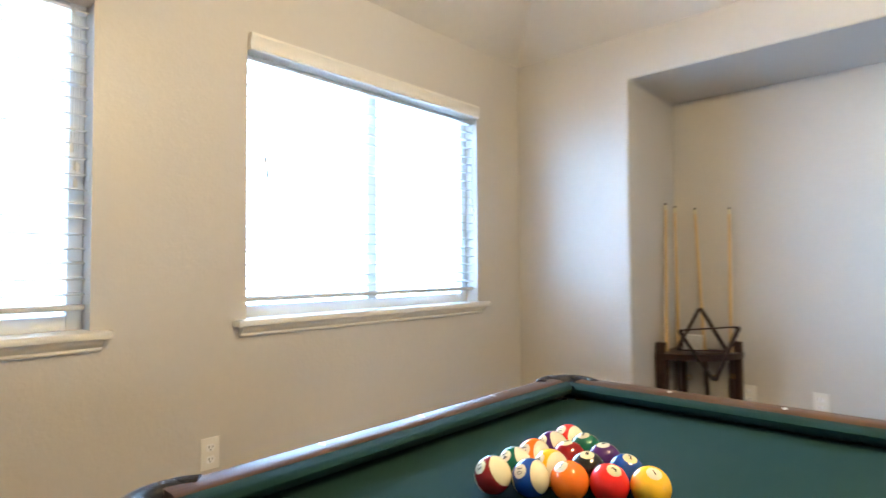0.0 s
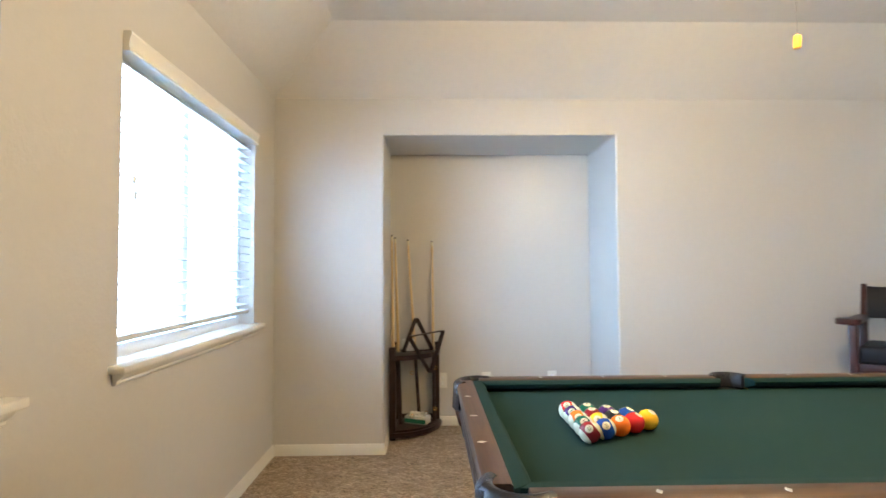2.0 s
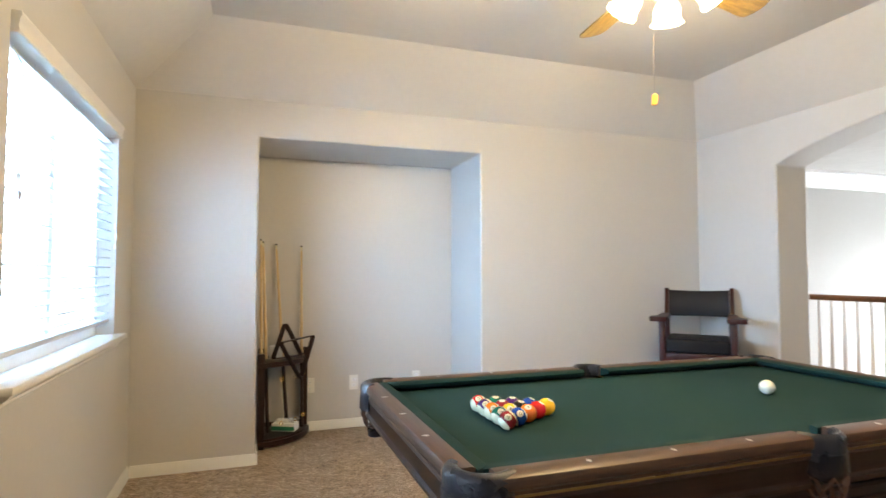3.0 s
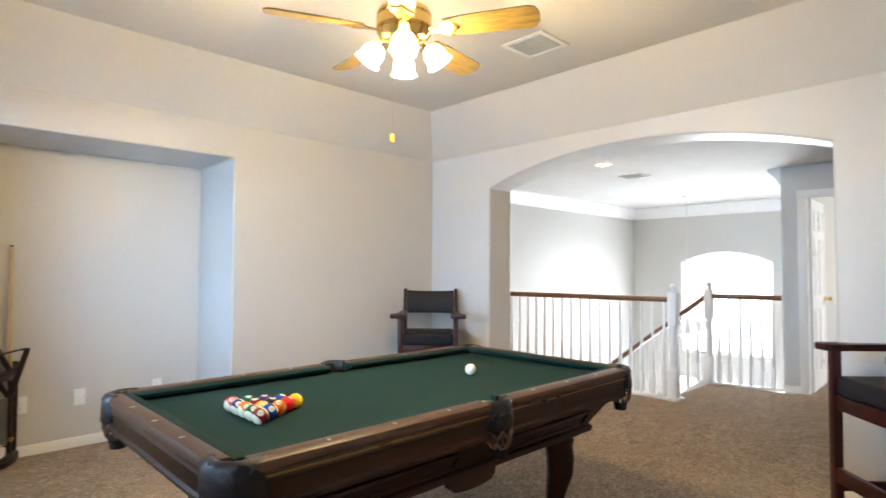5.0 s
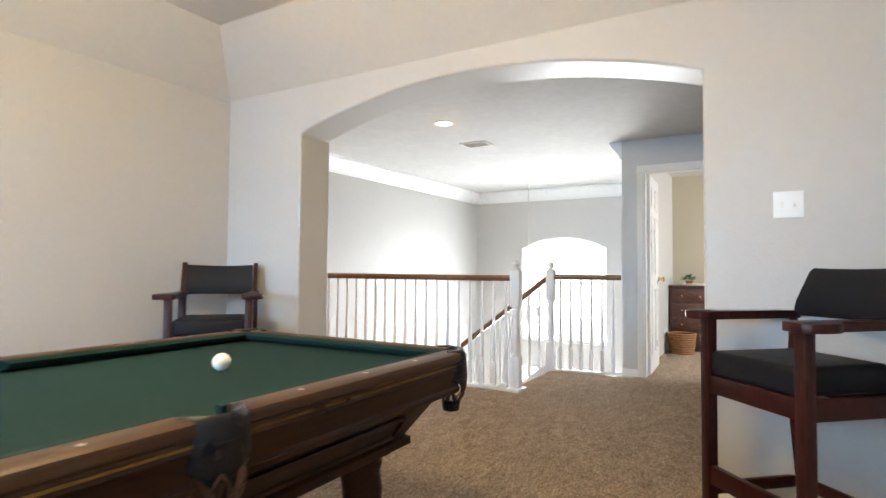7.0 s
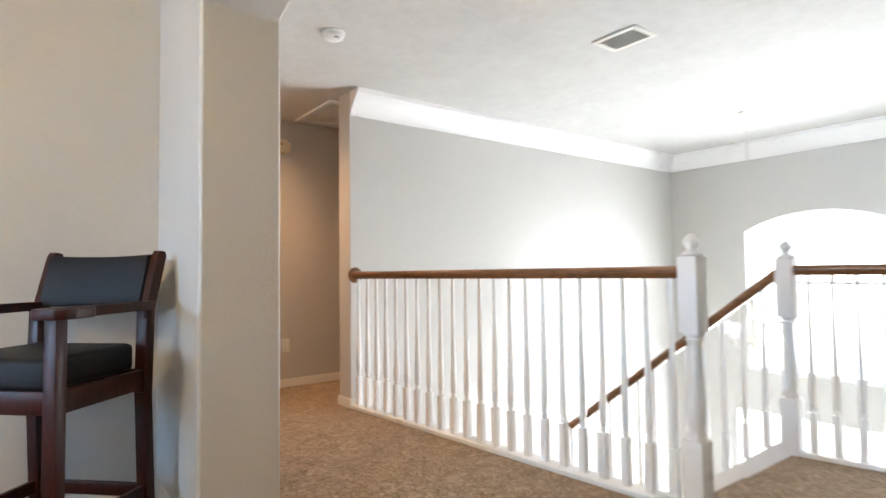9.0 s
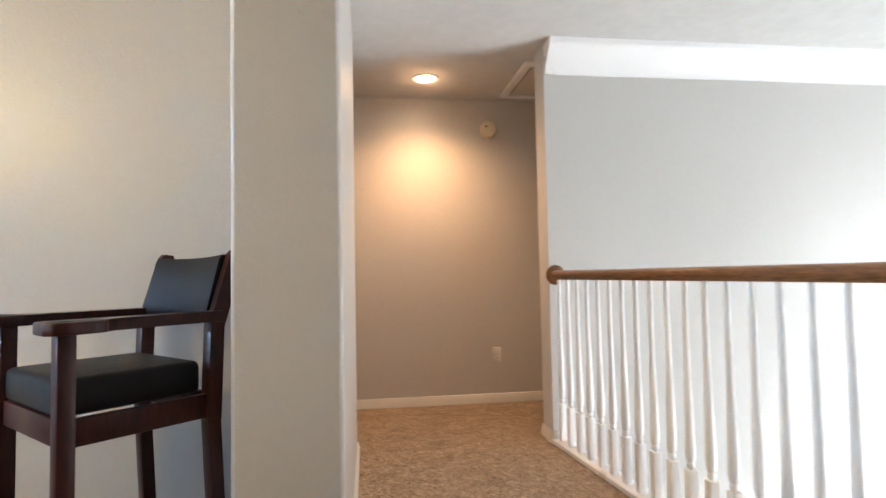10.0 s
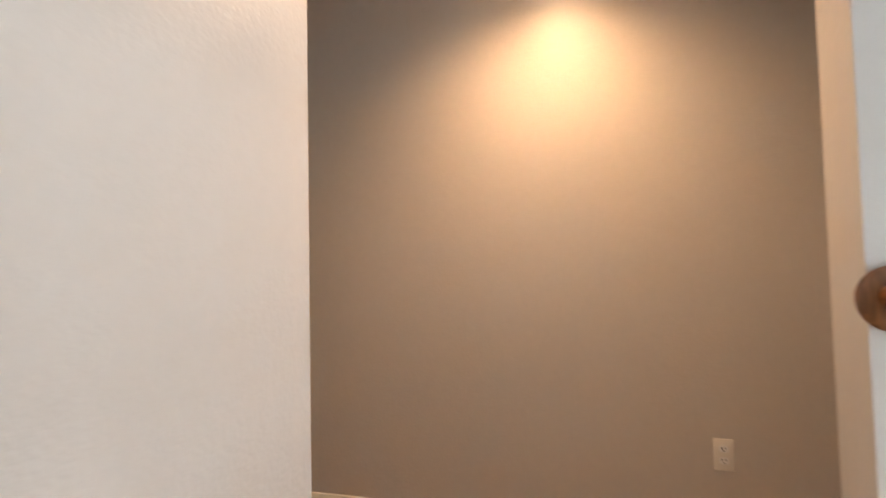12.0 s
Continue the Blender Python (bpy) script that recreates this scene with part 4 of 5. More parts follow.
def ceiling_fan():
    f = thing("ceiling_fan", (FAN.x, FAN.y, FLAT), "brass ceiling fan with oak blades and lit tulip glass shades", "ceiling fan")
    bm = bmesh.new()
    lathe(bm, [(0.0, 0), (0.075, 0), (0.075, -0.01), (0.06, -0.045), (0.02, -0.06), (0.016, -0.17), (0.05, -0.175)], seg=28)
    part("canopy", bm, M_BRASS, f)
    bm = bmesh.new()
    DROP, LOW = -0.07, -0.0225
    lathe(bm, [(r, z + DROP) for r, z in [(0.03, -0.115), (0.085, -0.125), (0.125, -0.145), (0.13, -0.165), (0.126, -0.175), (0.13, -0.185), (0.13, -0.225), (0.122, -0.235), (0.128, -0.245), (0.105, -0.275), (0.07, -0.285), (0.055, -0.31)]], seg=36)
    part("motor_housing", bm, M_BRASS, f)
    for k in range(5):
        a = 12 + 72 * k
        m = pose(0, 0, -0.305, 0, 0, a)
        bm = bmesh.new()
        out = [(0.20, -0.052), (0.30, -0.062), (0.585, -0.070), (0.612, -0.060), (0.628, -0.03), (0.630, 0.0), (0.628, 0.03), (0.612, 0.060), (0.585, 0.070), (0.30, 0.062), (0.20, 0.052)]
        prism(bm, out, along_z, -0.004, 0.004)
        b = part("blade", bm, M_BLADE, f, "golden oak blade")
        b.matrix_local = m @ pose(0, 0, 0, -15, 0, 0)
        bm = bmesh.new()
        prism(bm, [(0.10, -0.018), (0.17, -0.02), (0.20, -0.05), (0.235, -0.052), (0.245, -0.02), (0.275, 0), (0.245, 0.02), (0.235, 0.052), (0.20, 0.05), (0.17, 0.02), (0.10, 0.018)], along_z, -0.011, -0.0045)
        b = part("blade_iron", bm, M_BRASS, f)
        b.matrix_local = m @ pose(0, 0, 0, -15, 0, 0)
    bm = bmesh.new()
    lathe(bm, [(r, z + LOW) for r, z in [(0.045, -0.305), (0.062, -0.315), (0.066, -0.345), (0.055, -0.365), (0.03, -0.38), (0.012, -0.395)]], seg=28)
    part("light_kit", bm, M_BRASS, f)
    for k in range(4):
        a = radians(50 + 90 * k)
        o = Vector((math.cos(a), math.sin(a), 0))
        bm = bmesh.new()
        tube(bm, [o * 0.05 + Vector((0, 0, LOW - 0.335)), o * 0.085 + Vector((0, 0, LOW - 0.325)), o * 0.108 + Vector((0, 0, LOW - 0.335)), o * 0.118 + Vector((0, 0, LOW - 0.35))], 0.008, 8)
        part("lamp_arm", bm, M_BRASS, f)
        bm = bmesh.new()
        prof = [(0.020, 0), (0.036, -0.010), (0.048, -0.033), (0.049, -0.058), (0.050, -0.076), (0.060, -0.094)]
        rings = []
        for r, z in prof:
            rings.append([bm.verts.new((r * (1 + (0.07 * math.cos(8 * t) if z < -0.08 else 0)) * math.cos(t), r * (1 + (0.07 * math.cos(8 * t) if z < -0.08 else 0)) * math.sin(t), z)) for t in [2 * math.pi * i / 32 for i in range(32)]])
        for p, q in zip(rings, rings[1:]):
            for i in range(32):
                j = (i + 1) % 32
                bm.faces.new((p[i], p[j], q[j], q[i]))
        sh = part("shade", bm, M_SHADE, f, "glowing frosted tulip glass", 60)
        sm = sh.modifiers.new("thick", "SOLIDIFY")
        sm.thickness = 0.003
        sh.matrix_local = Matrix.Translation(o * 0.118 + Vector((0, 0, LOW - 0.352))) @ Matrix.Rotation(radians(-34), 4, Vector((-o.y, o.x, 0)))
        d = o * 0.165
        bulb("fan_bulb", (FAN.x + d.x, FAN.y + d.y, FLAT - 0.53), 19.0, WARM, 0.05)
    for dx, ln, pull in ((-0.018, 0.395, True),):
        bm = bmesh.new()
        tube(bm, [(dx, 0.060, LOW - 0.335), (dx, 0.060, LOW - 0.36 - ln)], 0.0004, 6)
        part("pull_chain", bm, M_NET, f)
        bm = bmesh.new()
        z = LOW - 0.36 - ln
        if pull:
            lathe(bm, [(0.004, 0.0), (0.0105, -0.003), (0.011, -0.02), (0.0115, -0.04), (0.009, -0.043)], dx, 0.060, 14, z)
        else:
            lathe(bm, [(0.003, 0), (0.007, -0.012), (0.006, -0.02), (0.002, -0.024)], dx, 0.060, 12, z)
        part("chain_pull", bm, M_AMBER if pull else M_BRASS, f)


ceiling_fan()

# ---- vents, lamps, detectors ----


def vent(x, y, z, sx, sy, label, slats_along_y=True):
    v = thing("ceiling_vent", (x, y, z), label, "air vent", "ceiling vents")
    bm = bmesh.new()
    f = 0.032
    box(bm, -sx, sx, -sy, -sy + f, -0.012, 0, 0.003)
    box(bm, -sx, sx, sy - f, sy, -0.012, 0, 0.003)
    box(bm, -sx, -sx + f, -sy + f, sy - f, -0.012, 0, 0.003)
    box(bm, sx - f, sx, -sy + f, sy - f, -0.012, 0, 0.003)
    part("frame", bm, M_PLATE, v)
    bm = bmesh.new()
    box(bm, -sx + f, sx - f, -sy + f, sy - f, -0.003, -0.001)
    part("backing", bm, M_VENT, v)
    n = int(2 * (sx - f) / 0.017)
    bm = bmesh.new()
    box(bm, -0.0008, 0.0008, -sy + f, sy - f, -0.007, 0.007)
    p = None
    for k in range(n):
        xx = -sx + f + (k + 0.5) * 2 * (sx - f) / n
        m = pose(xx, 0, -0.010, 0, 40, 0)
        if p is None:
            p = part("slat", bm, M_PLATE, v, "", 0)
            p.matrix_local = m
        else:
            share(p, "slat", m, v)


vent(1.845, 1.60, FLAT, 0.145, 0.155, "white square louvred air vent in the room ceiling")
vent(5.21, 2.66, HZ, 0.115, 0.15, "white louvred air vent in the hall ceiling")


def can_light(x, y, watts, spill):
    c = thing("recessed_light", (x, y, HZ), "lit recessed ceiling downlight with white trim ring", "downlight", "recessed lights")
    bm = bmesh.new()
    n = 36
    rows = [[bm.verts.new((r * math.cos(2 * math.pi * i / n), r * math.sin(2 * math.pi * i / n), z)) for i in range(n)] for r, z in ((0.095, -0.0005), (0.095, -0.006), (0.080, -0.010), (0.070, -0.008), (0.066, -0.001))]
    for p, q in zip(rows, rows[1:]):
        for i in range(n):
            j = (i + 1) % n
            bm.faces.new((p[i], p[j], q[j], q[i]))
    part("trim_ring", bm, M_WHITE, c, "", 50)
    bm = bmesh.new()
    lathe(bm, [(0.066, -0.0012), (0.066, -0.003), (0.05, -0.009), (0.02, -0.013), (0.004, -0.014)], seg=28)
    part("lens", bm, M_LED, c, "glowing bulb lens", 60)
    bulb("downlight", (x, y, HZ - 0.05), watts, (1.0, 0.56, 0.27), 0.09, 148)
    bulb("downlight_spill", (x, y, HZ - 0.065), spill, (1.0, 0.56, 0.27), 0.05)


can_light(3.66, 5.11, 82, 1.5)
can_light(4.31, 2.54, 9, 0.5)

d = thing("smoke_detector", (3.755, 3.60, HZ), "white round smoke detector on the hall ceiling", "smoke detector")
bm = bmesh.new()
lathe(bm, [(0.066, 0), (0.068, -0.012), (0.060, -0.016), (0.058, -0.034), (0.045, -0.042), (0.01, -0.044)], seg=32)
part("housing", bm, M_WHITE, d)
bm = bmesh.new()
box(bm, -0.015, 0.015, -0.046, -0.04, -0.0455, -0.040, 0.001)
part("button", bm, M_DARK, d)

d = thing("wall_detector", (4.21, EY, 2.165), "cream round wall alarm on the passage wall", "alarm")
bm = bmesh.new()
lathe(bm, [(0.070, 0), (0.071, 0.016), (0.062, 0.022), (0.058, 0.032), (0.05, 0.036), (0.01, 0.037)], seg=32)
o = part("housing", bm, M_CREAM, d)
o.matrix_local = pose(0, 0, 0, 90, 0, 0)
bm = bmesh.new()
lathe(bm, [(0.007, 0.036), (0.007, 0.040)], -0.022, 0.02, 12)
o = part("button", bm, M_DARK, d)
o.matrix_local = pose(0, 0, 0, 90, 0, 0)

# attic hatch at the passage ceiling
a = thing("attic_hatch", (4.56, 5.10, HZ), "white framed attic hatch in the passage ceiling", "hatch")
bm = bmesh.new()
for x0, x1, y0, y1 in ((-0.28, 0.28, -0.36, -0.30), (-0.28, 0.28, 0.30, 0.36), (-0.28, -0.22, -0.30, 0.30), (0.22, 0.28, -0.30, 0.30)):
    box(bm, x0, x1, y0, y1, -0.018, 0, 0.004)
part("frame", bm, M_WHITE, a)
bm = bmesh.new()
box(bm, -0.205, 0.205, -0.285, 0.285, -0.010, -0.002, 0.003)
part("panel", bm, M_CEIL, a)
bm = bmesh.new()
box(bm, -0.219, 0.219, -0.299, 0.299, -0.0018, -0.0008)
part("gap", bm, M_DARK, a)

# ---- outlets and switch ----


def outlet(p, rz, label, w=0.035, h=0.058):
    """A duplex outlet; its face looks along its own -y."""
    o = thing("wall_outlet", p, label, "outlet", "wall outlets", rz)
    bm = bmesh.new()
    box(bm, -w, w, -0.006, 0, -h, h, 0.003)
    part("plate", bm, M_PLATE, o)
    for s in (-1, 1):
        bm = bmesh.new()
        n = 18
        prism(bm, [(0.0165 * math.cos(2 * math.pi * i / n), s * 0.0215 + max(-0.0125, min(0.0125, 0.0165 * math.sin(2 * math.pi * i / n)))) for i in range(n)], lambda u, v, t: (u, t, v), -0.0085, -0.0055)
        sk = part("socket", bm, M_WHITE, o)
        bm = bmesh.new()
        for dx, hh in ((-0.0065, 0.0045), (0.0065, 0.0035)):
            box(bm, dx - 0.0012, dx + 0.0012, -0.0089, -0.0084, s * 0.0215 - hh + 0.003, s * 0.0215 + hh + 0.003)
        box(bm, -0.002, 0.002, -0.0089, -0.0084, s * 0.0215 - 0.009, s * 0.0215 - 0.005)
        part("slot", bm, M_DARK, sk)
    bm = bmesh.new()
    lathe(bm, [(0.003, 0), (0.003, 0.0015)], 0, 0, 10)
    sc = part("screw", bm, M_PLATE, o)
    sc.matrix_local = pose(0, -0.006, 0, 90, 0, 0)


outlet((WX, 1.645, 0.425), 90, "off-white duplex outlet below the window")
outlet((-0.37, NB, 0.35), 0, "off-white duplex outlet on the niche wall", 0.040)
outlet((-0.02, NB, 0.355), 0, "off-white duplex outlet on the niche wall")
outlet((0.50, NB, 0.36), 0, "off-white duplex outlet on the niche wall")
outlet((4.235, EY, 0.37), 0, "white duplex outlet at the passage end")
outlet((1.55, SY, 0.40), 180, "off-white duplex outlet on the short wall")
outlet((1.15, SY, 0.40), 180, "off-white duplex outlet on the short wall")

sw = thing("light_switch", (AX, -0.085, 1.37), "white double toggle light switch plate", "light switch", "", -90)
bm = bmesh.new()
box(bm, -0.058, 0.058, -0.006, 0, -0.058, 0.058, 0.003)
part("plate", bm, M_WHITE, sw)
for s in (-1, 1):
    bm = bmesh.new()
    box(bm, s * 0.023 - 0.006, s * 0.023 + 0.006, -0.0075, -0.005, -0.013, 0.013, 0.001)
    tg = part("toggle_frame", bm, M_PLATE, sw)
    bm = bmesh.new()
    prism(bm, [(-0.007, -0.003), (-0.018, s * 0.006 + 0.004), (-0.018, s * 0.006 - 0.004), (-0.007, -0.009)], lambda u, v, t: (t, u, v), s * 0.023 - 0.004, s * 0.023 + 0.004)
    part("toggle", bm, M_WHITE, tg)

# ---- cue rack in the niche ----
ck = thing("cue_rack", (NX0 + 0.012, NB - 0.016, 0), "dark wood corner cue rack standing in the niche", "cue rack")


def quarter(bm, r, z0, z1, inset=0.0):
    pts = [(inset, -inset)] + [(inset + (r - inset) * math.cos(-math.pi / 2 * i / 12), -inset + (r - inset) * math.sin(-math.pi / 2 * i / 12)) for i in range(13)]
    prism(bm, pts, along_z, z0, z1)


for nm, r, z0, z1 in (("base", 0.385, 0.02, 0.055), ("bottom_shelf", 0.37, 0.055, 0.07), ("top_shelf", 0.375, 0.565, 0.600)):
    bm = bmesh.new()
    quarter(bm, r, z0, z1)
    bmesh.ops.bevel(bm, geom=list(bm.edges), offset=0.004, segments=2, affect="EDGES", profile=0.5)
    part(nm, bm, M_RACK, ck)
for x, y, h in ((0.025, -0.345, 0.66), (0.345, -0.03, 0.66), (0.03, -0.03, 0.66)):
    bm = bmesh.new()
    box(bm, x - 0.024, x + 0.024, y - 0.024, y + 0.024, 0, h, 0.004)
    part("post", bm, M_RACK, ck)
bm = bmesh.new()
box(bm, 0.002, 0.018, -0.32, -0.05, 0.07, 0.10, 0.003)
box(bm, 0.05, 0.32, -0.018, -0.002, 0.07, 0.10, 0.003)
part("back_rail", bm, M_RACK, ck)
for a in (18, 40, 62):
    for z in (0.47, 0.16):
        bm = bmesh.new()
        aa = radians(-a)
        tube(bm, [(0.35 * math.cos(aa) - 0.0 + 0.012 * math.cos(t), 0.35 * math.sin(aa), z + 0.012 * math.sin(t)) for t in [2 * math.pi * i / 12 for i in range(12)]], 0.0035, 6, True)
        part("cue_clip", bm, M_BRASS, ck)
bm = bmesh.new()
box(bm, 0.085, 0.175, -0.17, -0.09, 0.6005, 0.690, 0.004)
cb = part("chalk_box", bm, M_CARD)
cb.location = ck.location
tagged(cb, "small white cardboard box on the cue rack shelf", "box")

CUES = [((0.035, -0.30), (0.012, -0.20)), ((0.075, -0.20), (0.030, -0.10)), ((0.215, -0.12), (0.125, -0.03)), ((0.325, -0.10), (0.315, -0.016))]
for k, ((x0, y0), (x1, y1)) in enumerate(CUES):
    c = thing("pool_cue", (NX0 + 0.012 + x0, NB - 0.016 + y0, 0.0705), "pale maple pool cue with dark butt leaning in the rack", "pool cue", "pool cues")
    top = Vector((x1 - x0, y1 - y0, 1.41 - 0.012 * k))
    bm = bmesh.new()
    tube(bm, [Vector((0, 0, 0)), top * 0.02, top * 0.36, top * 0.365], [0.0135, 0.0145, 0.0125, 0.011], 14)
    part("butt", bm, M_RACK, c)
    bm = bmesh.new()
    tube(bm, [top * 0.365, top * 0.6, top * 0.97], [0.0128, 0.0110, 0.0085], 14)
    part("shaft", bm, M_CUE, c)
    bm = bmesh.new()
    tube(bm, [top * 0.97, top * 0.992], 0.0085, 12)
    part("ferrule", bm, M_IVORY, c)
    bm = bmesh.new()
    tube(bm, [top * 0.992, top], [0.0080, 0.006], 12)
    part("tip", bm, M_LEATHER, c)


def triangle_rack(p, rx, ry, rz, r=0.15):
    bm = bmesh.new()
    pts = [Vector((r * math.sin(2 * math.pi * k / 3), 0, r * math.cos(2 * math.pi * k / 3))) for k in range(3)]
    path = []
    for k in range(3):
        a, b, c = pts[k - 1], pts[k], pts[(k + 1) % 3]
        for s in (-0.14, -0.05, 0.05, 0.14):
            path.append(b + ((c if s > 0 else a) - b) * abs(s) * 0.9)
    n = len(path)
    rows = []
    for i, q in enumerate(path):
        o = q.normalized()
        rows.append([bm.verts.new(q + o * u + Vector((0, v, 0))) for u, v in ((-0.006, -0.02), (0.006, -0.02), (0.006, 0.02), (-0.006, 0.02))])
    for i in range(n):
        p0, q0 = rows[i], rows[(i + 1) % n]
        for k in range(4):
            j = (k + 1) % 4
            bm.faces.new((p0[k], p0[j], q0[j], q0[k]))
    ob = part("triangle_rack", bm, M_RACK)
    tagged(ob, "dark wooden ball triangle hung on the cue rack", "ball rack", "ball triangles")
    ob.matrix_basis = pose(*p, rx, ry, rz)


triangle_rack((NX0 + 0.215, NB - 0.225, 0.697), -8, 2, 42, 0.165)
triangle_rack((NX0 + 0.292, NB - 0.312, 0.655), 4, 177, 42, 0.195)
bx = thing("chalk_box", (NX0 + 0.215, NB - 0.17, 0.0705), "open green and white card box on the rack's shelf", "box", "", -25)
bm = bmesh.new()
box(bm, -0.085, 0.085, -0.05, 0.05, 0, 0.055, 0.002)
part("box_body", bm, M_CARD, bx)
bm = bmesh.new()
box(bm, -0.086, 0.086, -0.0515, -0.0503, 0.006, 0.036)
part("green_band", bm, M_GREENBOX, bx, "green printed band")
bm = bmesh.new()
for k in range(5):
    bmesh.ops.create_uvsphere(bm, u_segments=10, v_segments=8, radius=0.02, matrix=Matrix.Translation((-0.05 + 0.028 * k, 0.01 * (k % 2), 0.062)))
part("crumpled_paper", bm, M_CARD, bx)

# ---- stairs ----
RISE, RUN, NST = 0.19, 0.245, 7
SX0, SX1 = 4.53, 5.70
st = thing("staircase", (0, STY, 0), "carpeted stair flight with white skirts going down", "stairs")
for k in range(NST):
    z = -(k + 1) * RISE
    bm = bmesh.new()
    deep = RUN if k < NST - 1 else CY - STY - RUN * (NST - 1) - 0.004
    box(bm, SX0 + 0.02, SX1 - 0.03, k * RUN + 0.002, k * RUN + deep + 0.02, z - 0.19, z, 0.012)
    part("tread" if k < NST - 1 else "landing", bm, M_CARPET, st)
for x in (SX0, SX1 - 0.02):
    bm = bmesh.new()
    e = RUN * NST
    prism(bm, [(0.002, -0.46), (0.002, 0.06), (0.06, 0.06), (e, 0.06 - RISE * NST + 0.03), (e, -0.46 - RISE * NST)], lambda u, v, s: (s, u, v), x - 0.016, x + 0.016)
    part("skirt_board", bm, M_WHITE, st)
bm = bmesh.new()
box(bm, SX0 + 0.02, SX1 - 0.03, RUN * NST - 0.1, CY - STY - 0.006, -2.75, -NST * RISE - 0.19)
part("landing_wall", bm, M_HALL, st)

# ---- railings ----
BAL = [(0.0085, 0.215), (0.013, 0.222), (0.016, 0.235), (0.012, 0.245), (0.018, 0.262), (0.0195, 0.30), (0.017, 0.40), (0.0125, 0.60), (0.0105, 0.80), (0.010, 0.99)]


def baluster_mesh(h=0.97):
    bm = bmesh.new()
    box(bm, -0.0185, 0.0185, -0.0185, 0.0185, 0, 0.215, 0.002)
    s = (h - 0.215) / (0.99 - 0.215)
    lathe(bm, [(r, 0.2145 + (z - 0.215) * s) for r, z in BAL], seg=12)
    return bm


def newel(parent, x, y, z=0.0, h=1.09):
    bm = bmesh.new()
    box(bm, x - 0.044, x + 0.044, y - 0.044, y + 0.044, z, z + 0.30, 0.004)
    lathe(bm, [(0.040, 0.30), (0.043, 0.315), (0.034, 0.33), (0.030, 0.345), (0.036, 0.37), (0.037, 0.46), (0.030, 0.60), (0.027, 0.70), (0.034, 0.712), (0.030, 0.722), (0.041, 0.735), (0.041, 0.742)], x, y, 20, z)
    box(bm, x - 0.044, x + 0.044, y - 0.044, y + 0.044, z + 0.74, z + h - 0.03, 0.006)
    lathe(bm, [(0.040, h - 0.031), (0.046, h - 0.022), (0.030, h - 0.012), (0.018, h), (0.022, h + 0.008), (0.033, h + 0.026), (0.033, h + 0.04), (0.022, h + 0.055), (0.008, h + 0.066)], x, y, 20, z)
    part("newel", bm, M_WHITE, parent, "white turned newel post", 40)


HAND = [(-0.012, -0.052), (0.012, -0.052), (0.016, -0.042), (0.026, -0.036), (0.029, -0.022), (0.027, -0.010), (0.018, -0.001), (0, 0.002), (-0.018, -0.001), (-0.027, -0.010), (-0.029, -0.022), (-0.026, -0.036), (-0.016, -0.042)]


def handrail(parent, a, b):
    """The moulded oak rail from a to b, whose top runs through both."""
    a, b = Vector(a), Vector(b)
    t = (b - a).normalized()
    s = t.cross((0, 0, 1)).normalized()
    v = s.cross(t)
    bm = bmesh.new()
    lo = [bm.verts.new(a + s * p + v * q) for p, q in HAND]
    hi = [bm.verts.new(b + s * p + v * q) for p, q in HAND]
    bm.faces.new(lo)
    bm.faces.new(hi[::-1])
    for i in range(len(HAND)):
        j = (i + 1) % len(HAND)
        bm.faces.new((lo[i], hi[i], hi[j], lo[j]))
    part("handrail", bm, M_OAK, parent, "honey-brown oak handrail", 50)


RZ = 1.02
N1, N2 = Vector((4.585, 1.94, 0)), Vector((5.70, 2.01, 0))
RW = Vector((4.352, CY, 0))
g = thing("guard_railing", (0, 0, 0), "white baluster guard railing with oak handrail over the stairwell", "railing", "stair railings")
bm = bmesh.new()
beam(bm, (RW.x, RW.y, 0.014), (N1.x, N1.y, 0.014), 0.10, 0.028, (0, 0, 1), 0.006)
part("curb", bm, M_WHITE, g)
box_b = bmesh.new()
box(box_b, N1.x - 0.10, N1.x + 0.075, N1.y - 0.07, N1.y + 0.06, 0, 0.026, 0.004)
part("newel_plinth", box_b, M_WHITE, g)
newel(g, N1.x, N1.y)
handrail(g, (RW.x, RW.y - 0.012, RZ), (N1.x, N1.y + 0.04, RZ))
bm = bmesh.new()
lathe(bm, [(0.058, 0), (0.060, 0.008), (0.052, 0.016), (0.034, 0.020), (0.01, 0.021)], seg=28)
r = part("rosette", bm, M_OAK, g)
r.matrix_local = pose(RW.x, CY - 0.0005, RZ - 0.025, 90, 0, 0)
nb = 22
first = part("baluster", baluster_mesh(), M_WHITE, g)
for k in range(nb):
    p = RW.lerp(N1, (k + 0.42) / (nb + 0.25))
    m = pose(p.x, p.y, 0.0265)
    if k == 0:
        first.matrix_local = m
    else:
        share(first, "baluster", m, g)

g2 = thing("guard_railing", (0, 0, 0), "white baluster railing with oak handrail at the landing", "railing", "stair railings")
newel(g2, N2.x, N2.y)
R2 = Vector((5.80, RY - 0.0, 0))
handrail(g2, (N2.x, N2.y - 0.04, RZ), (R2.x, R2.y + 0.002, RZ))
bm = bmesh.new()
beam(bm, (N2.x, N2.y - 0.044, 0.012), (R2.x, R2.y, 0.012), 0.08, 0.024, (0, 0, 1), 0.005)
part("curb", bm, M_WHITE, g2)
for k in range(6):
    p = N2.lerp(R2, (k + 0.95) / 6.75)
    share(first, "baluster", pose(p.x, p.y, 0.0225), g2)

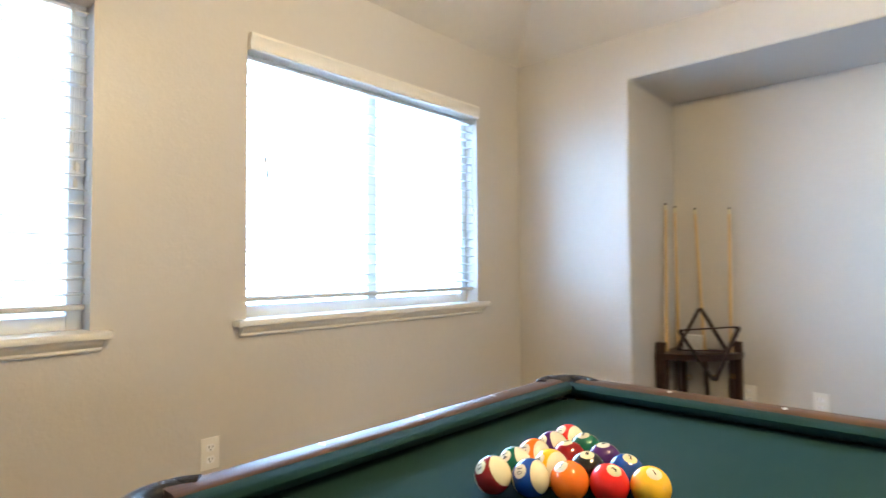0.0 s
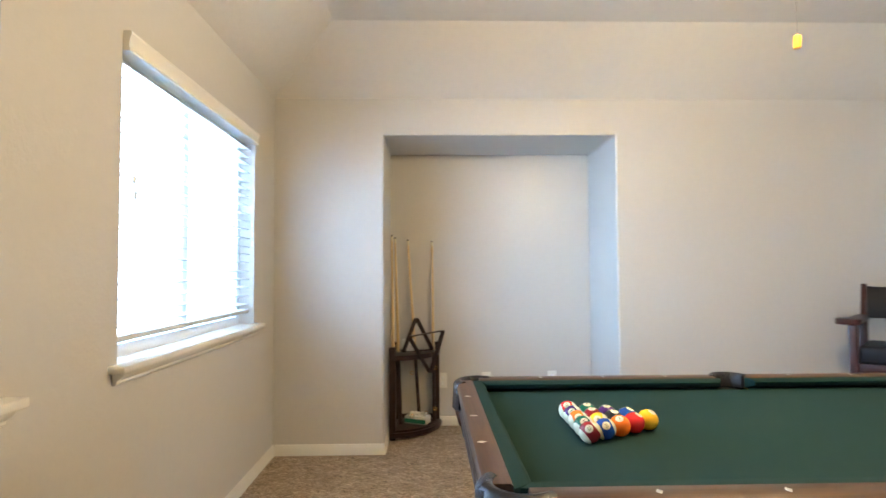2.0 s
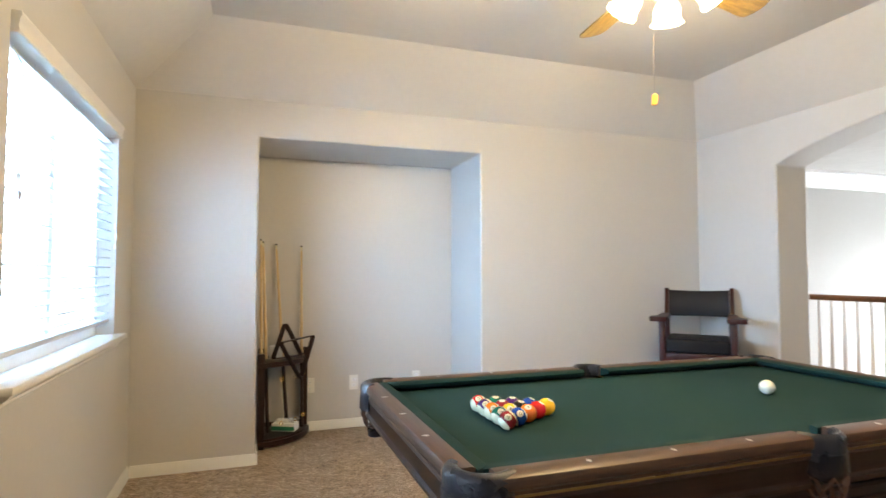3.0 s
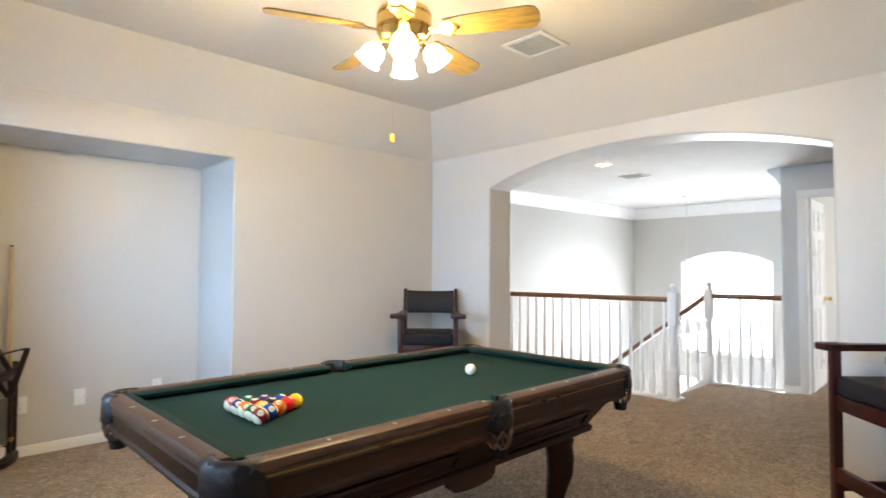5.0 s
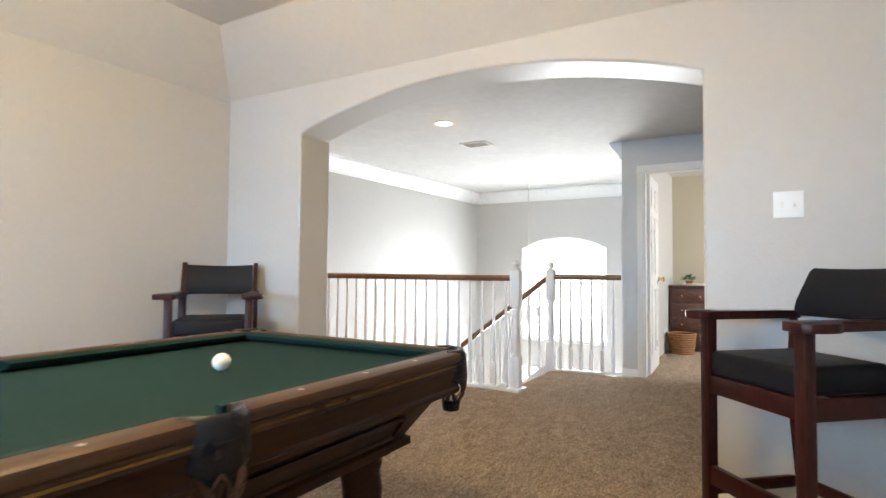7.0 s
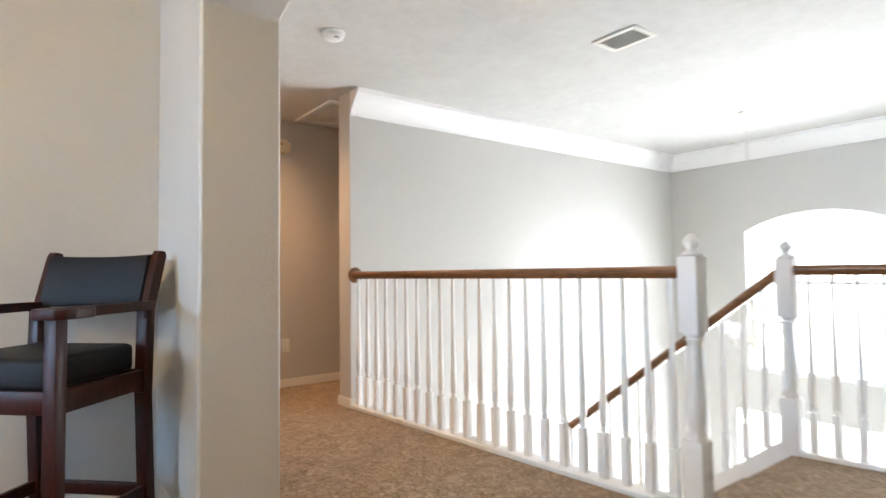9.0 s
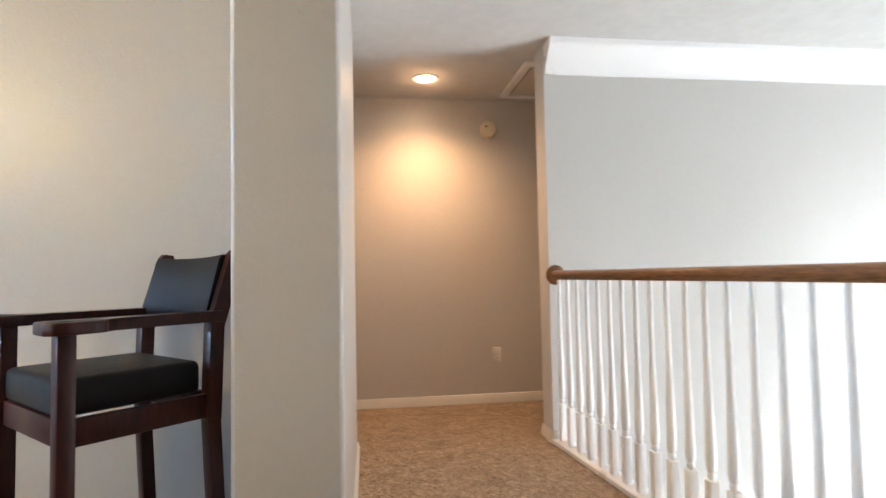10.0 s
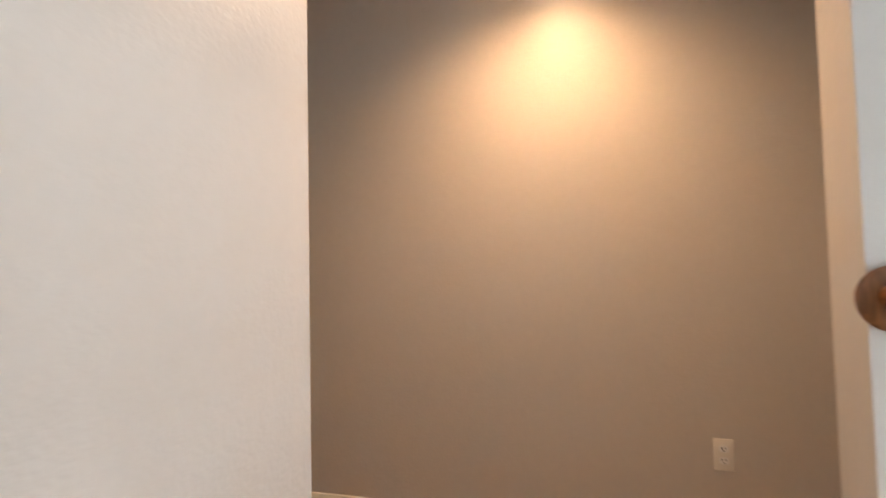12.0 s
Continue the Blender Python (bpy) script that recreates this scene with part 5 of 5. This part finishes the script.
g3 = thing("stair_railing", (0, 0, 0), "white balusters under a sloping oak stair handrail", "railing", "stair railings")
slope = -RISE / RUN
y1 = 3.56
handrail(g3, (N2.x, N2.y + 0.04, RZ - 0.005), (N2.x, y1, RZ + slope * (y1 - N2.y - 0.04)))
newel(g3, N2.x, y1 + 0.04, -NST * RISE, 1.16)
n3 = 13
for k in range(n3):
    y = N2.y + 0.13 + k * 0.1165
    low = 0.06 + slope * max(0, (y - STY - 0.06)) + 0.004
    topz = RZ - 0.055 + slope * (y - N2.y - 0.04)
    o = share(first, "baluster", Matrix.Translation((N2.x, y, low)) @ Matrix.Diagonal((1, 1, (topz - low) / 0.97, 1)), g3)

# ---- bedroom door and what shows through it ----
dr = tagged(new("door_1"), "white panelled bedroom door standing open", "door", kind="structure")
dr.location = (DX + 0.09, DY1 - 0.004, 0.012)
dr.rotation_euler = (0, 0, radians(3))
DW, DH = 0.745, 2.045
bm = bmesh.new()
box(bm, 0.0, DW, -0.035, 0, 0, DH, 0.002)
leaf = part("leaf", bm, M_WHITE, dr)
for z0, z1 in ((0.20, 0.86), (1.02, 1.62), (1.72, 1.93)):
    for x0, x1 in ((0.11, 0.34), (0.405, 0.635)):
        bm = bmesh.new()
        for q in range(4):
            a, b = [((x0, z0), (x1, z0)), ((x1, z0), (x1, z1)), ((x1, z1), (x0, z1)), ((x0, z1), (x0, z0))][q]
            beam(bm, (a[0], -0.036, a[1]), (b[0], -0.036, b[1]), 0.012, 0.016, (0, 0, 1) if q % 2 == 0 else (1, 0, 0), 0.003)
        box(bm, x0 + 0.03, x1 - 0.03, -0.041, -0.035, z0 + 0.03, z1 - 0.03, 0.004)
        part("door_panel", bm, M_WHITE, leaf)
bm = bmesh.new()
lathe(bm, [(0.030, 0), (0.030, 0.006), (0.011, 0.010), (0.010, 0.030), (0.022, 0.038), (0.028, 0.050), (0.024, 0.062), (0.006, 0.066)], seg=22)
k = part("door_knob", bm, M_BRASS, dr, "brass door knob")
k.matrix_local = pose(DW - 0.065, -0.035, 0.96, 90, 0, 0)
for z in (0.2, 1.0, 1.82):
    bm = bmesh.new()
    tube(bm, [(-0.006, 0.002, z), (-0.006, 0.002, z + 0.09)], 0.006, 10)
    part("hinge", bm, M_BRASS, dr)
bm = bmesh.new()
CAS = [(0, 0), (0.012, 0), (0.016, 0.02), (0.012, 0.05), (0.016, 0.064), (0, 0.068)]
prism(bm, [(DX - u, DY1 + v + 0.003) for u, v in CAS], along_z, 0, DZ + 0.0)
prism(bm, [(DX - u, DY0 - v - 0.003) for u, v in CAS], along_z, 0, DZ + 0.0)
prism(bm, [(DX - u, DZ + v) for u, v in CAS], along_y, DY0 - 0.071, DY1 + 0.071)
box(bm, DX - 0.002, DX + 0.117, DY1 - 0.012, DY1 - 0.0005, 0, DZ - 0.012)
box(bm, DX - 0.002, DX + 0.117, DY0 + 0.0005, DY0 + 0.012, 0, DZ - 0.012)
box(bm, DX - 0.002, DX + 0.117, DY0 + 0.0005, DY1 - 0.0005, DZ - 0.012, DZ - 0.0005)
structure("door_casing", bm, M_TRIM, "white moulded casing round the bedroom door", "door casing")

ds = thing("dresser", (8.22, 0.90, 0), "dark brown wooden dresser against the bedroom wall", "dresser")
bm = bmesh.new()
box(bm, -0.20, 0.20, -0.27, 0.25, 0.05, 0.84, 0.004)
box(bm, -0.18, 0.18, -0.25, 0.23, 0.0, 0.05)
part("carcass", bm, M_DRESS, ds)
bm = bmesh.new()
box(bm, -0.225, 0.205, -0.29, 0.265, 0.84, 0.868, 0.005)
part("top", bm, M_DRESS, ds)
for k in range(4):
    bm = bmesh.new()
    box(bm, -0.216, -0.2005, -0.255, 0.235, 0.075 + 0.19 * k, 0.25 + 0.19 * k, 0.004)
    q = part("drawer", bm, M_DRESS, ds)
    for y in (-0.12, 0.10):
        bm = bmesh.new()
        lathe(bm, [(0.006, 0), (0.006, 0.012), (0.014, 0.02), (0.010, 0.028)], seg=12)
        kb = part("knob", bm, M_BRASS, q)
        kb.matrix_local = pose(-0.216, y, 0.163 + 0.19 * k, 0, -90, 0)

bs = thing("wicker_basket", (7.78, 0.98, 0), "brown woven wicker basket on the bedroom carpet", "basket")
for k in range(9):
    z = 0.012 + 0.030 * k
    rr = 0.13 + 0.030 * k / 8
    bm = bmesh.new()
    tube(bm, [((rr + 0.006 * (i % 2)) * math.cos(2 * math.pi * i / 32), (rr + 0.006 * (i % 2)) * math.sin(2 * math.pi * i / 32), z) for i in range(32)], 0.017, 6, True)
    part("woven_band" if k < 8 else "rim", bm, M_BASKET, bs)
bm = bmesh.new()
lathe(bm, [(0.12, 0.002), (0.125, 0.01)], seg=24)
part("bottom", bm, M_BASKET, bs)

tr = thing("tray", (8.15, 0.86, 0.868), "low pale tray on the dresser", "tray")
bm = bmesh.new()
lathe(bm, [(0.10, 0), (0.15, 0.008), (0.16, 0.030), (0.155, 0.030), (0.145, 0.012), (0.02, 0.010)], seg=28)
part("dish", bm, M_CARD, tr)
pl = thing("potted_plant", (8.16, 0.93, 0.879), "small leafy green plant in a dish", "plant")
bm = bmesh.new()
lathe(bm, [(0.035, 0), (0.045, 0.05), (0.05, 0.055), (0.04, 0.055), (0.01, 0.05)], seg=18)
part("pot", bm, M_BASKET, pl)
rp = random.Random(3)
bm = bmesh.new()
for k in range(70):
    a, e = rp.uniform(0, 6.28), rp.uniform(0.25, 1.4)
    ln = rp.uniform(0.06, 0.13)
    d = Vector((math.cos(a) * math.cos(e), math.sin(a) * math.cos(e), math.sin(e)))
    s = d.cross((0, 0, 1)).normalized() * 0.013
    b0 = Vector((0, 0, 0.05)) + d * ln * 0.45
    tip = Vector((0, 0, 0.05)) + d * ln + Vector((0, 0, -0.015))
    mid = (b0 + tip) / 2 + Vector((0, 0, 0.008))
    vs = [bm.verts.new(q) for q in (b0, mid + s, tip, mid - s)]
    bm.faces.new(vs)
part("foliage", bm, M_LEAF, pl, "", 0)
outlet((8.45, 0.30, 0.42), -90, "white duplex outlet on the bedroom wall")

# ---- entrance chandelier ----
ch = thing("chandelier", (7.46, 2.97, HZ), "pale entrance chandelier hanging on a long chain", "chandelier")
bm = bmesh.new()
lathe(bm, [(0.062, 0), (0.062, -0.012), (0.03, -0.03), (0.008, -0.036)], seg=24)
part("canopy", bm, M_PALE, ch)
bm = bmesh.new()
for k in range(46):
    z = -0.04 - 0.0355 * k
    pts = []
    for i in range(10):
        t = 2 * math.pi * i / 10
        u, v = 0.009 * math.cos(t), 0.022 * math.sin(t)
        pts.append((u if k % 2 else 0, 0 if k % 2 else u, z + v))
    tube(bm, pts, 0.0022, 5, True)
part("chain", bm, M_PALE, ch)
bm = bmesh.new()
lathe(bm, [(0.006, -1.66), (0.03, -1.69), (0.018, -1.74), (0.012, -1.90), (0.035, -1.98), (0.045, -2.03), (0.02, -2.08), (0.012, -2.12)], seg=20)
part("stem", bm, M_PALE, ch)
for k in range(5):
    a = 2 * math.pi * k / 5 + 0.4
    o = Vector((math.cos(a), math.sin(a), 0))
    bm = bmesh.new()
    tube(bm, [o * 0.03 + Vector((0, 0, -2.03)), o * 0.12 + Vector((0, 0, -2.10)), o * 0.22 + Vector((0, 0, -2.06)), o * 0.25 + Vector((0, 0, -1.99))], 0.007, 8)
    part("arm", bm, M_PALE, ch)
    bm = bmesh.new()
    lathe(bm, [(0.02, -1.99), (0.035, -1.97), (0.05, -1.92), (0.06, -1.86), (0.055, -1.86), (0.03, -1.95)], o.x * 0.25, o.y * 0.25, 18)
    part("shade", bm, M_WHITE, ch)
